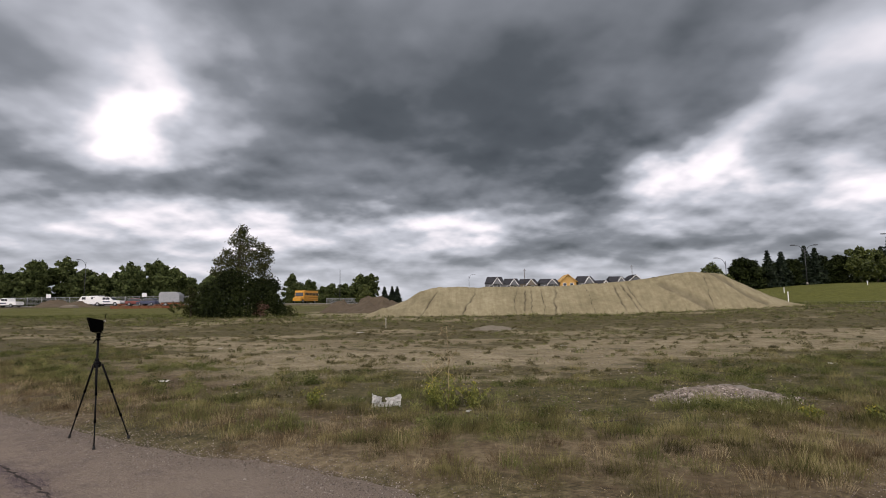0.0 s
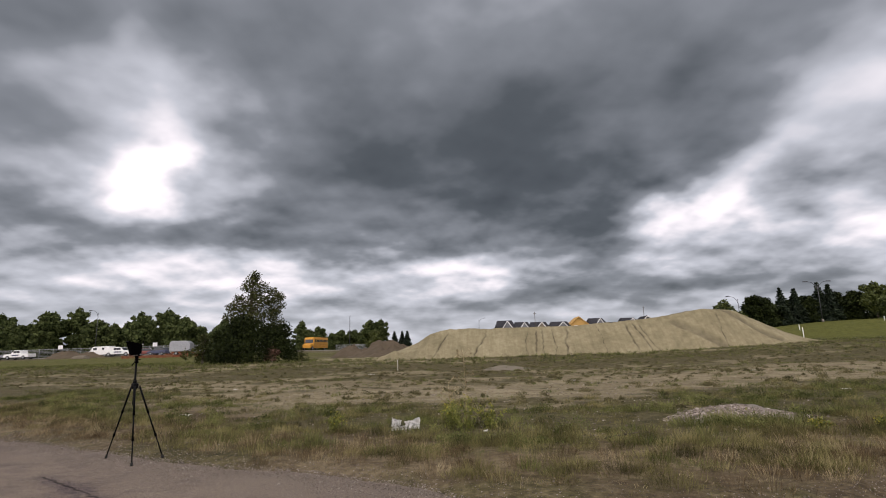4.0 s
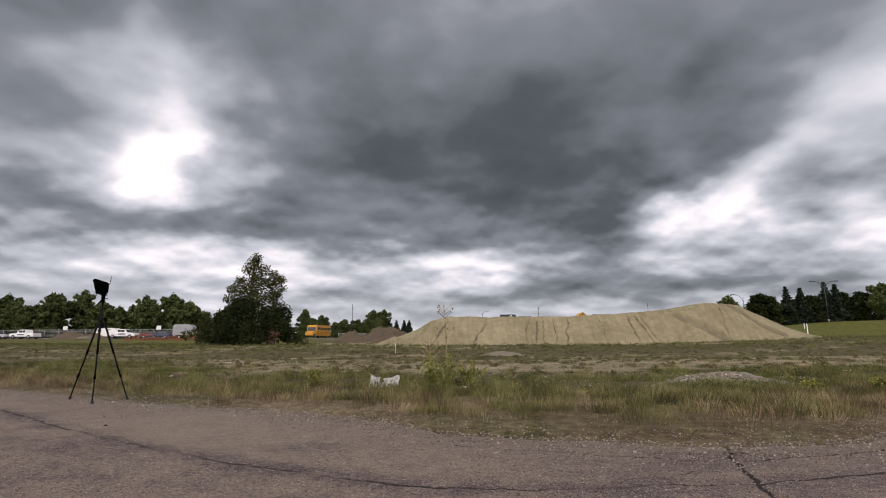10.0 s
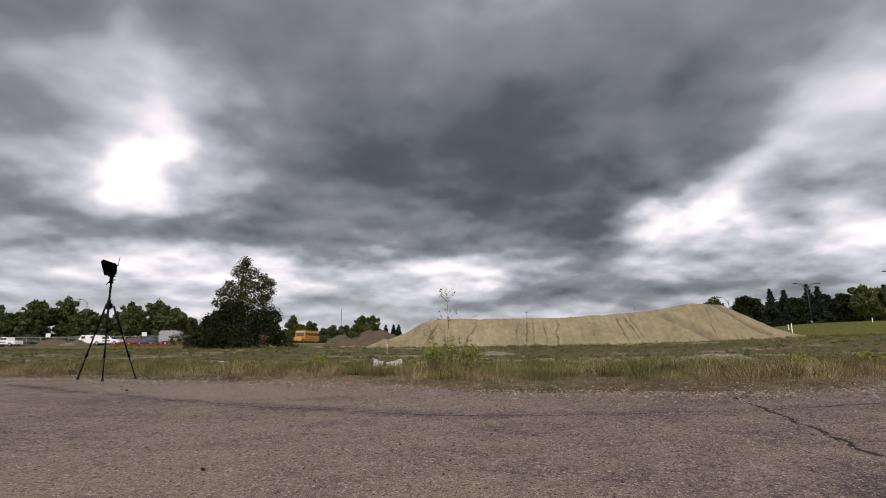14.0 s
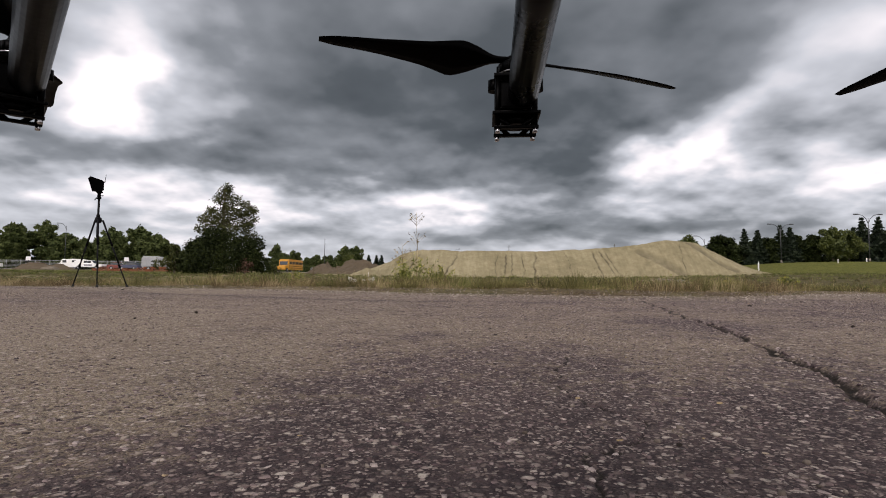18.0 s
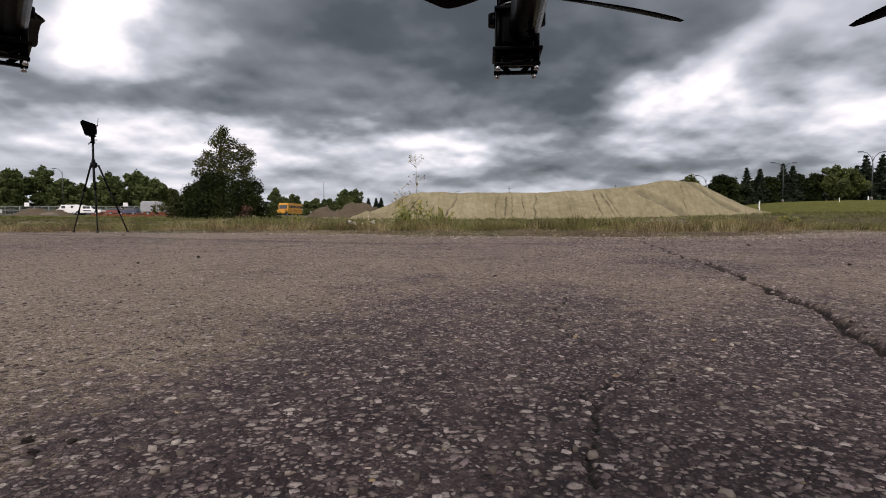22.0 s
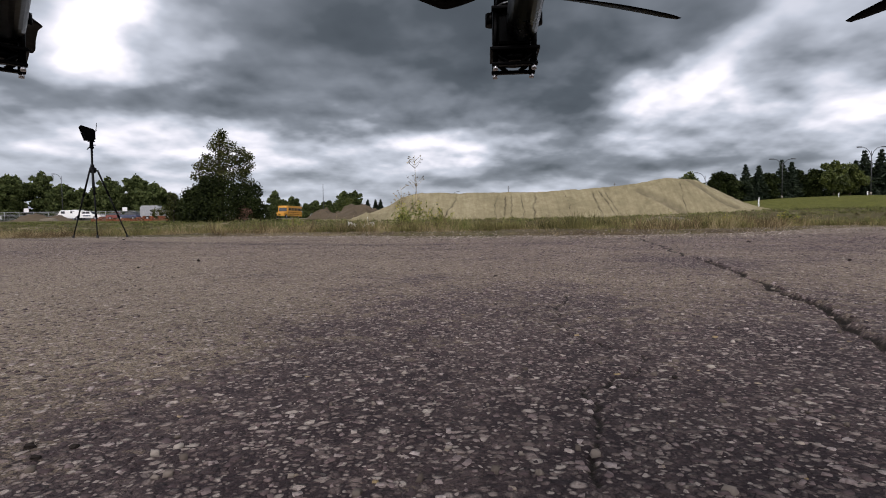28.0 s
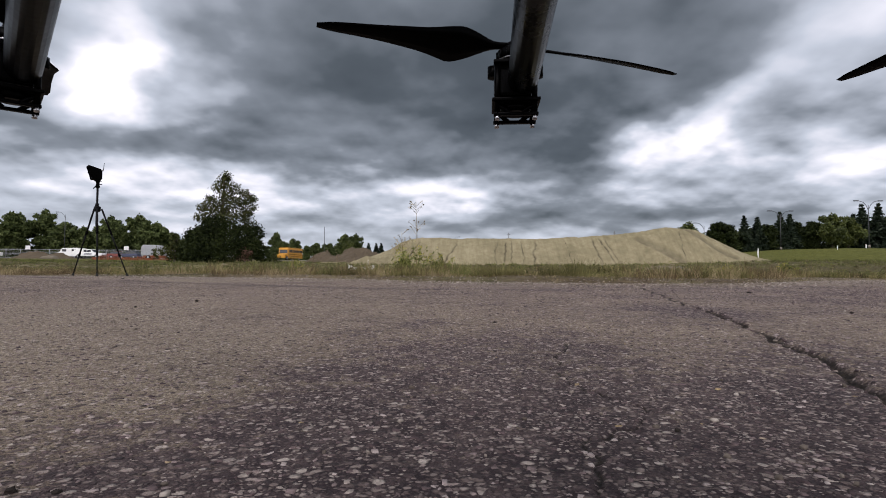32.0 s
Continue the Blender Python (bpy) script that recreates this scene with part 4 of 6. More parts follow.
# grass and weeds: blades in tufts, too many to count
def tufts(name, x, y, height, spread, blades, width, mat, label, seed, lean=0.55, top=None):
    r = np.random.default_rng(seed)
    z = land(x, y) if top is None else top
    root = np.repeat(np.stack([x, y, z - 0.01], 1), blades, 0)
    m = len(root)
    a = r.uniform(0, 2 * np.pi, m)
    rad = np.sqrt(r.random(m))
    hgt = np.repeat(height, blades) * r.uniform(0.45, 1.1, m) * (1 - 0.62 * rad ** 2)
    out = np.stack([np.cos(a), np.sin(a), np.zeros(m)], 1)
    root[:, :2] += out[:, :2] * (rad * np.repeat(spread, blades))[:, None]
    b = r.uniform(0, 2 * np.pi, m)
    side = np.stack([np.cos(b), np.sin(b), np.zeros(m)], 1) * (np.repeat(width, blades) * r.uniform(0.7, 1.3, m))[:, None]
    sway = np.stack([r.normal(size=m), r.normal(size=m), np.zeros(m)], 1) * 0.32 + out * 0.75
    tip = root + sway * (hgt * lean * r.uniform(0.15, 1.15, m))[:, None] + np.array([0, 0, 1.0]) * (hgt * r.uniform(0.75, 1.0, m))[:, None]
    mid = root * 0.58 + tip * 0.42 + np.array([0, 0, 0.10]) * hgt[:, None]
    quads = np.stack([root, mid + side / 2, tip, mid - side / 2], 1)
    return tagged(new(name, quads_mesh(name, quads, mat)), label, "grass", kind="stuff")


def scatter(n, x0, x1, y0, y1, seed, want):
    """Random places, kept by chance in proportion to want(x, y)."""
    r = np.random.default_rng(seed)
    x, y = r.uniform(x0, x1, n), r.uniform(y0, y1, n)
    keep = r.random(n) < want(x, y)
    return x[keep], y[keep], r


def off_edge(x, y):
    return y - edge_at(x)


def meadow(name, n, area, seed, want, height, spread, blades, width, mat, label, lean=0.55):
    x, y, r = scatter(n, *area, seed, want)
    tufts(name, x, y, r.uniform(*height, len(x)), r.uniform(*spread, len(x)), blades, r.uniform(*width, len(x)), mat, label, seed + 1, lean)


def clumps(name, n, area, seed, want, radius, height, leaves, leaf, mat, label):
    """Low rounded weeds: domes of small leaves that stand away from the ground."""
    x, y, r = scatter(n, *area, seed, want)
    m = len(x)
    rad, hgt = r.uniform(*radius, m), r.uniform(*height, m)
    d = r.normal(size=(m * leaves, 3))
    d /= np.linalg.norm(d, axis=1, keepdims=True)
    d[:, 2] = np.abs(d[:, 2])
    d *= (0.35 + 0.65 * r.random(m * leaves) ** 0.5)[:, None] * (1 + 0.18 * r.normal(size=m * leaves))[:, None]
    at = np.repeat(np.stack([x, y, land(x, y)], 1), leaves, 0) + d * np.repeat(np.stack([rad, rad * 0.9, hgt], 1), leaves, 0)
    tagged(new(name, quads_mesh(name, cards(at, leaf, rng=r, stretch=2.6), mat)), label, "weeds", kind="stuff")


FRINGE, BELT, FIELD = (-14, 13, 4.4, 20), (-18, 18, 5.5, 26), (-40, 40, 11, 46)
# a sparse dry fringe along the asphalt, in clumps
meadow("dry_grass", 5200, FRINGE, 601, lambda x, y: step(0.05, 0.5, off_edge(x, y)) * step(2.6, 1.2, off_edge(x, y)) * (0.15 + 0.85 * (fbm(x * 0.9, y * 0.9, 3, 602) > 0.0)), (0.10, 0.28), (0.08, 0.22), 110, (0.002, 0.004), GRASS_DRY, "dry straw-coloured grass along the asphalt edge", 0.7)
meadow("short_dry_grass", 9000, FRINGE, 605, lambda x, y: step(-0.02, 0.25, off_edge(x, y)) * step(4.5, 2.0, off_edge(x, y)) * 0.55, (0.03, 0.10), (0.05, 0.16), 14, (0.003, 0.006), GRASS_MIXED, "short dry grass along the asphalt edge", 0.9)
meadow("edge_grass", 8600, FRINGE, 609, lambda x, y: step(0.2, 0.9, off_edge(x, y)) * step(3.6, 2.0, off_edge(x, y)) * (0.08 + 0.92 * (fbm(x * 1.6, y * 1.6, 2, 610) < 0.0)), (0.08, 0.26), (0.10, 0.28), 130, (0.0025, 0.005), GRASS_MIXED, "half-dry grass along the asphalt edge", 0.7)
meadow("straw_litter", 9000, FRINGE, 647, lambda x, y: step(0.0, 0.3, off_edge(x, y)) * step(2.8, 1.4, off_edge(x, y)) * (0.35 + 0.65 * (fbm(x * 1.2, y * 1.2, 2, 649) > -0.1)), (0.03, 0.07), (0.08, 0.22), 18, (0.003, 0.006), GRASS_DRY, "flattened dry straw on the soil beside the asphalt", 1.7)
meadow("tall_straw", 420, FRINGE, 641, lambda x, y: step(0.3, 0.8, off_edge(x, y)) * step(3.0, 1.6, off_edge(x, y)), (0.30, 0.52), (0.03, 0.10), 16, (0.002, 0.004), GRASS_DRY, "tall pale straw along the asphalt edge", 0.3)
meadow("fringe_green", 2200, FRINGE, 645, lambda x, y: step(0.5, 1.2, off_edge(x, y)) * step(3.6, 2.2, off_edge(x, y)) * (0.25 + 0.75 * (fbm(x * 0.6, y * 0.6, 3, 646) > 0.05)), (0.10, 0.28), (0.10, 0.30), 120, (0.0025, 0.005), GRASS_GREEN, "green grass mixed into the dry edge", 0.7)
# greener clumps behind it
meadow("green_grass", 6800, BELT, 611, lambda x, y: step(1.2, 2.6, off_edge(x, y)) * step(8.5, 5.0, off_edge(x, y)) * step(0.30, 0.60, patch_cover(x, y)) * step(-0.10, 0.12, fbm(x * 1.3, y * 1.3, 2, 613)), (0.08, 0.28), (0.14, 0.36), 130, (0.003, 0.006), GRASS_GREEN, "clumps of green grass on the field", 0.7)
meadow("olive_grass", 6000, BELT, 615, lambda x, y: step(1.0, 2.4, off_edge(x, y)) * step(10.5, 6.0, off_edge(x, y)) * 0.8 * step(-0.05, 0.18, fbm(x * 1.5, y * 1.5, 2, 617)), (0.08, 0.25), (0.10, 0.32), 110, (0.003, 0.006), GRASS_MIXED, "clumps of olive and straw-coloured grass on the field", 0.7)
meadow("short_grass", 9000, BELT, 619, lambda x, y: step(1.5, 3.0, off_edge(x, y)) * step(12, 7.0, off_edge(x, y)) * 0.5, (0.03, 0.10), (0.08, 0.22), 22, (0.0025, 0.005), GRASS_MIXED, "short grass between the clumps", 0.7)
# scattered weeds over the bare soil
clumps("field_weeds", 10500, FIELD, 621, lambda x, y: step(3.5, 6.0, off_edge(x, y)) * (0.07 + 0.42 * step(-0.10, 0.25, fbm(x * 0.8, y * 1.0, 2, 622))), (0.06, 0.24), (0.05, 0.14), 100, 0.022, GRASS_TUFT, "scattered rounded weeds over sandy soil")
clumps("green_clumps", 2600, BELT, 633, lambda x, y: step(1.6, 2.8, off_edge(x, y)) * step(8.0, 5.0, off_edge(x, y)) * step(0.02, 0.25, fbm(x * 0.9, y * 1.1, 2, 634)), (0.10, 0.30), (0.08, 0.22), 210, 0.016, GRASS_GREEN, "soft rounded clumps of green weeds in the grass belt")
meadow("field_grass", 9000, FIELD, 625, lambda x, y: step(4.0, 6.5, off_edge(x, y)) * (0.06 + 0.7 * step(0.0, 0.5, patch_cover(x, y)) * step(-0.06, 0.22, fbm(x * 0.8, y * 1.2, 2, 626))), (0.06, 0.20), (0.12, 0.34), 30, (0.010, 0.020), GRASS_GREEN, "scattered green tufts over sandy soil")
meadow("dry_field_grass", 9000, FIELD, 627, lambda x, y: step(4.5, 7.5, off_edge(x, y)) * 0.5, (0.03, 0.10), (0.10, 0.35), 12, (0.008, 0.014), GRASS_DRY, "short dry grass over sandy soil", 0.9)
meadow("far_grass", 9000, (-70, 60, 38, 62), 631, lambda x, y: 0.75 * (1 - (step(45.4, 46.2, y) * step(-8, -5, x) * step(29, 26, x))), (0.12, 0.42), (0.15, 0.4), 16, (0.018, 0.032), GRASS_GREEN, "green grass round the foot of the mound")


def weed_plant(x, y, height, wide, seed, label, stalk=0.0):
    """A leggy yellow-green weed: stems, narrow leaves, small flowers."""
    r = np.random.default_rng(seed)
    ob = thing("weed_plant", (x, y, float(land(np.array(x), np.array(y))) - 0.01), label, "weed")
    stems, leaf, flower = B(), [], []
    for k in range(22):
        a, reach = r.uniform(0, 2 * math.pi), wide / 2 * r.uniform(0.15, 1.0)
        h = height * r.uniform(0.55, 1.0) * (1 - 0.35 * reach / wide)
        base = Vector((math.cos(a) * reach * 0.2, math.sin(a) * reach * 0.2, 0))
        tip = Vector((math.cos(a) * reach, math.sin(a) * reach, h))
        mid = (base + tip) / 2 + Vector((-math.cos(a), -math.sin(a), 0)) * reach * 0.12
        tube_along(stems, [base, mid, tip], 0.004, 5, 0.4)
        for j in range(16):
            t = r.uniform(0.12, 1.0)
            p = base.lerp(mid, t * 2) if t < 0.5 else mid.lerp(tip, t * 2 - 1)
            leaf.append(np.array(p) + r.normal(size=3) * 0.022)
        for j in range(5):
            flower.append(np.array(tip) + r.normal(size=3) * 0.018)
    part("stem", stems, LEAF_WEED, ob)
    hang("leaves", quads_mesh("leaves", cards(np.array(leaf), 0.022, rng=r, stretch=2.6), LEAF_WEED), ob, "narrow yellow-green leaves")
    tagged(hang("flowers", quads_mesh("flowers", cards(np.array(flower), 0.018, rng=r, stretch=1.0), FLOWER), ob, "small yellow flower heads"), kind="stuff")
    if stalk:
        bm, heads = B(), []
        tube_along(bm, [(0, 0, 0), (0.015, 0, stalk * 0.5), (-0.01, 0, stalk)], 0.006, 6, 0.35)
        for k in range(16):
            z = stalk * r.uniform(0.45, 0.97)
            a = r.uniform(0, 2 * math.pi)
            d = 0.16 * (1.25 - z / stalk) + 0.04
            tip = Vector((math.cos(a) * d, math.sin(a) * d, z + d * 0.9))
            tube_along(bm, [(0, 0, z), tip], 0.0028, 5, 0.6)
            heads += [np.array(tip) + r.normal(size=3) * 0.010 for _ in range(5)]
        part("dry_stalk", bm, GRASS_DRY, ob, "thin dry branching stalk")
        tagged(hang("seed_heads", quads_mesh("seed_heads", cards(np.array(heads), 0.022, rng=r, stretch=1.0), GRASS_DRY), ob), kind="stuff")


weed_plant(-0.49, 8.5, 0.62, 0.75, 71, "yellow-flowered bushy weed with a tall dry stalk in the grass", 1.22)
weed_plant(-0.75, 8.9, 0.45, 0.45, 72, "yellow-green weed beside the taller one", 0.75)
weed_plant(-0.12, 8.7, 0.42, 0.5, 73, "yellow-green weed in the grass", 0.0)
weed_plant(-2.6, 9.0, 0.35, 0.4, 74, "small yellow-flowered weed in the grass", 0.0)
weed_plant(4.2, 7.8, 0.20, 0.3, 75, "small yellow-green weed before the gravel heap", 0.0)
weed_plant(4.9, 7.6, 0.22, 0.3, 76, "small yellow-green weed beside the gravel heap", 0.0)

q = np.random.default_rng(651)
x, y = q.normal(3.6, 0.40, 26), q.normal(8.65, 0.16, 26)
tufts("heap_grass", x, y, q.uniform(0.18, 0.34, 26), q.uniform(0.12, 0.28, 26), 150, q.uniform(0.003, 0.006, 26), GRASS_GREEN, "dark green grass clumps before the gravel heap", 652, 0.8)

# ---- near things ----
def tripod():
    ob = thing("tripod", (-4.63, 6.93, 0.05), "black camera tripod with thin splayed legs on the asphalt edge", "tripod")
    top = Vector((0.0, 0, 0.95))
    feet = [Vector((-0.42, 0.18, 0.0)), Vector((0.27, -0.36, 0.0)), Vector((0.35, 0.14, 0.0))]
    ob.scale = (1.0, 1.0, 0.94)
    crown = B()
    rod(crown, (0, 0, 0.91), (0, 0, 0.99), 0.034, 0.030, 16)
    for f in feet:
        d = (f - top).normalized()
        box(crown, (0.05, 0.03, 0.06), top + Vector((d.x, d.y, 0)) * 0.05, Matrix.Rotation(math.atan2(d.y, d.x), 4, "Z"), 0.004)
    part("crown", crown, TRIPOD, ob)
    for f in feet:
        d = f - top
        start = top + Vector((d.x, d.y, 0)).normalized() * 0.055
        leg = hang("leg", mesh_leg(start, f), ob)
        for k in (0.36, 0.68):
            p = start + (f - start) * k
            part("leg_lock", rod(B(), p - (f - start) * 0.025, p + (f - start) * 0.02, 0.0140, None, 10), BLACK, leg)
        foot = B()
        rod(foot, f + (start - f).normalized() * 0.045, f, 0.013, 0.017, 10)
        part("foot", foot, TYRE, leg)
    column = B()
    rod(column, (0, 0, 0.70), (0, 0, 1.26), 0.013, None, 12)
    rod(column, (0, 0, 0.985), (0, 0, 1.025), 0.022, None, 12)
    part("centre_column", column, TRIPOD, ob)
    head = B()
    rod(head, (0, 0, 1.25), (0, 0, 1.275), 0.026, None, 14)
    bmesh.ops.create_uvsphere(head, u_segments=14, v_segments=10, radius=0.024, matrix=Matrix.Translation((0, 0, 1.295)))
    rod(head, (0, 0, 1.31), (0, 0, 1.34), 0.020, 0.024, 14)
    box(head, (0.07, 0.05, 0.012), (0, 0, 1.345), None, 0.003)
    rod(head, (0.02, 0, 1.295), (0.055, 0, 1.295), 0.006, None, 8)
    part("ball_head", head, BLACK, ob)
    part("pan_handle", rod(B(), (0, 0, 1.30), (0.01, -0.10, 1.22), 0.006, None, 8), BLACK, ob)
    return ob


def mesh_leg(a, b):
    bm = B()
    d = b - a
    rod(bm, a, a + d * 0.36, 0.0115, None, 10)
    rod(bm, a + d * 0.35, a + d * 0.68, 0.0095, None, 10)
    rod(bm, a + d * 0.67, b, 0.0078, None, 10)
    me = bpy.data.meshes.new("leg")
    bm.to_mesh(me)
    bm.free()
    me.materials.append(TRIPOD)
    return me


def field_monitor():
    """A small screen under a folded black sunshade, clamped on the tripod head."""
    ob = thing("field_monitor", (-4.63, 6.93, 1.316), "black field monitor with a sunshade and stub aerial on the tripod", "monitor", turn=-48)
    body = B()
    box(body, (0.15, 0.028, 0.125), (0, 0.04, 0.085), None, 0.006)
    rod(body, (0, 0.03, 0.0), (0, 0.03, 0.03), 0.012, None, 10)
    part("screen_body", body, BLACK, ob)
    part("screen", box(B(), (0.125, 0.003, 0.100), (0, 0.0245, 0.088)), BLACK, ob, "dark screen")
    # the hood flares out towards the pilot
    inner = [(-0.066, 0.03, 0.012), (0.066, 0.03, 0.012), (0.098, 0.03, 0.152), (-0.098, 0.03, 0.152)]
    outer = [(-0.072, -0.10, 0.012), (0.072, -0.10, 0.012), (0.128, -0.16, 0.190), (-0.128, -0.16, 0.190)]
    for k, nm in enumerate(("hood_floor", "hood_side", "hood_top", "hood_side")):
        bm = B()
        a, b, c, d = (Vector(v) for v in (inner[k], inner[(k + 1) % 4], outer[(k + 1) % 4], outer[k]))
        n = (b - a).cross(d - a).normalized() * 0.003
        low = [bm.verts.new(v - n) for v in (a, b, c, d)]
        high = [bm.verts.new(v + n) for v in (a, b, c, d)]
        bm.faces.new(low[::-1])
        bm.faces.new(high)
        for j in range(4):
            bm.faces.new((low[j], low[(j + 1) % 4], high[(j + 1) % 4], high[j]))
        part(nm, bm, BLACK, ob)
    ob.scale = (0.74, 0.76, 0.96)
    aerial = B()
    rod(aerial, (0.085, 0.06, 0.13), (0.125, 0.07, 0.24), 0.005, 0.004, 8)
    part("aerial", aerial, BLACK, ob)
    # small white block added for the bright spot on top of the monitor
    rx = B()
    box(rx, (0.025, 0.02, 0.02), (0.07, 0.062, 0.145), None, 0.004)
    part("white_block", rx, WHITE, ob, "small pale block on top of the monitor")
    return ob


tripod()
field_monitor()


# ---- the landed multicopter, whose arms hang over the camera ----
SKEW = -0.009
HUB = Vector((0.034, -0.013, 0.374))
# motors seen over the camera; the blades lie at these angles
ARMS = [((0.0845, 0.650), 196.5, True), ((-0.510, 0.607), -60.0, True), ((0.598, 0.504), 99.0, True)]


def blade_mesh(length):
    """One propeller blade along +x: broad near the root, thin at the tip, twisted."""
    bm = B()
    rows = []
    spread = np.linspace(-0.07, 0.07, 15)
    soft = np.exp(-(spread / 0.035) ** 2)
    soft /= soft.sum()
    for k in range(37):
        s = k / 36
        at = 0.012 + s * (length - 0.012)
        chord = float(np.dot(soft, np.interp(np.clip(s + spread, 0, 1), [0, 0.08, 0.19, 0.28, 0.45, 0.7, 0.94, 1.0], [0.011, 0.012, 0.042, 0.061, 0.041, 0.027, 0.018, 0.008])))
        twist = math.radians(np.interp(s, [0, 0.2, 1], [26, 24, 8]))
        shift = np.interp(s, [0, 0.3, 1], [0.0, -0.008, 0.004])
        thick = np.interp(s, [0, 0.2, 1], [0.006, 0.0035, 0.0012])
        ring = []
        for u, w in ((-0.5, 0), (-0.2, 0.5), (0.2, 0.5), (0.5, 0), (0.2, -0.4), (-0.2, -0.4)):
            c, h = u * chord + shift, w * thick
            ring.append(bm.verts.new((at, c * math.cos(twist) - h * math.sin(twist), c * math.sin(twist) + h * math.cos(twist) - 0.007 * s * s)))
        rows.append(ring)
    for a, b in zip(rows, rows[1:]):
        for j in range(6):
            bm.faces.new((a[j], a[(j + 1) % 6], b[(j + 1) % 6], b[j])).smooth = True
    bm.faces.new(rows[0][::-1])
    bm.faces.new(rows[-1])
    me = bpy.data.meshes.new("blade")
    bm.to_mesh(me)
    bm.free()
    me.materials.append(BLACK)
    return me


def multicopter():
    ob = thing("multicopter", (HUB.x, HUB.y, 0.0), "black carbon multirotor drone standing on its landing skids on the asphalt", "drone")
    blade = blade_mesh(0.242)
    base = HUB - Vector((0, 0, HUB.z))
    mounts = [(Vector((x, y, HUB.z)) - base, a) for (x, y), a, _ in ARMS]
    for k in range(5):
        a = radians(-2 - 45 * k)
        mounts.append((Vector((0.70 * math.cos(a), 0.70 * math.sin(a), HUB.z)), 50.0 + 37 * k))
    for z in (-0.024, 0.024):
        plate = B()
        bmesh.ops.create_cone(plate, cap_ends=True, segments=16, radius1=0.15, radius2=0.15, depth=0.003, matrix=Matrix.Translation((0, 0, HUB.z + z)))
        part("centre_plate", plate, CARBON, ob, "flat carbon plate")
    for k in range(8):
        a = radians(22.5 + 45 * k)
        at = Vector((0.13 * math.cos(a), 0.13 * math.sin(a), HUB.z))
        part("spacer", rod(B(), at - Vector((0, 0, 0.024)), at + Vector((0, 0, 0.024)), 0.004, None, 8), ALLOY, ob)
    for tip, angle in mounts:
        out = Vector((tip.x, tip.y, 0)).normalized()
        side = Vector((-out.y, out.x, 0))
        root = out * 0.10 + Vector((0, 0, HUB.z))
        turn = Matrix.Rotation(math.atan2(out.y, out.x), 4, "Z")
        arm = part("arm", rod(B(), root + side * SKEW * 0.3, tip + side * SKEW + out * 0.004, 0.0185, None, 24), CARBON, ob, "black carbon tube arm")
        clamp = B()
        rod(clamp, root + out * 0.245, root + out * 0.27, 0.0235, None, 20)
        box(clamp, (0.022, 0.070, 0.012), root + out * 0.258, turn, 0.003)
        part("arm_clamp", clamp, ALLOY, arm)
        mount = B()
        box(mount, (0.050, 0.054, 0.004), tip + Vector((0, 0, 0.021)), turn, 0.001)
        box(mount, (0.056, 0.058, 0.004), tip + Vector((0, 0, -0.027)), turn, 0.001)
        box(mount, (0.036, 0.040, 0.036), tip + Vector((0, 0, -0.002)), turn, 0.004)
        for sx in (-1, 1):
            box(mount, (0.007, 0.054, 0.004), tip + out * 0.018 * sx + Vector((0, 0, -0.043)), turn, 0.001)
            for sy in (-1, 1):
                rod(mount, tip + out * 0.018 * sx + side * 0.022 * sy + Vector((0, 0, -0.030)), tip + out * 0.018 * sx + side * 0.008 * sy + Vector((0, 0, -0.042)), 0.0030, None, 6)
        # the hanging motor below the tube, and slanted webs that leave a three-cornered gap
        rod(mount, tip + Vector((0, 0, -0.038)), tip + Vector((0, 0, -0.029)), 0.017, 0.021, 20)
        for sx, sy in ((-1, -1), (-1, 1), (1, -1), (1, 1)):
            p = tip + out * 0.018 * sx + side * 0.0225 * sy
            rod(mount, p + Vector((0, 0, -0.042)), p + Vector((0, 0, 0.020)), 0.0036, None, 8)
        # ears of the clamp plates
        for sy in (-1, 1):
            rod(mount, tip + side * 0.027 * sy + Vector((0, 0, 0.008)), tip + side * 0.027 * sy + Vector((0, 0, 0.022)), 0.0075, None, 10)
        m = part("motor_mount", mount, ALLOY, arm)
        for sy in (-1, 1):
            for sx in (-1, 1):
                p = tip + out * 0.018 * sx + side * 0.0225 * sy
                screw = rod(B(), p + Vector((0, 0, -0.050)), p + Vector((0, 0, -0.045)), 0.0030, None, 10)
                part("screw", screw, STEEL, arm, "bright screw head")
        motor = B()
        rod(motor, tip + Vector((0, 0, 0.023)), tip + Vector((0, 0, 0.028)), 0.0205, 0.0215, 24)
        rod(motor, tip + Vector((0, 0, 0.0285)), tip + Vector((0, 0, 0.040)), 0.0225, None, 24)
        for k in range(12):
            a = k * math.pi / 6
            rod(motor, tip + Vector((0.0222 * math.cos(a), 0.0222 * math.sin(a), 0.029)), tip + Vector((0.0222 * math.cos(a), 0.0222 * math.sin(a), 0.0395)), 0.0018, None, 6)
        rod(motor, tip + Vector((0, 0, 0.040)), tip + Vector((0, 0, 0.045)), 0.0225, 0.015, 24)
        rod(motor, tip + Vector((0, 0, 0.044)), tip + Vector((0, 0, 0.056)), 0.0045, None, 10)
        motor = part("motor", motor, ALLOY, ob)
        part("motor_band", rod(B(), tip + Vector((0, 0, 0.0272)), tip + Vector((0, 0, 0.0286)), 0.0228, None, 24), STEEL, motor, "thin bright ring")
        prop = part("propeller", rod(B(), tip + Vector((0, 0, 0.044)), tip + Vector((0, 0, 0.051)), 0.013, 0.011, 16), BLACK, ob, "black two-bladed propeller at rest")
        for flip in (0, 180):
            bl = hang("blade", blade, prop)
            bl.matrix_basis = Matrix.Translation(tip + Vector((0, 0, 0.047))) @ Matrix.Rotation(radians(angle + flip), 4, "Z")
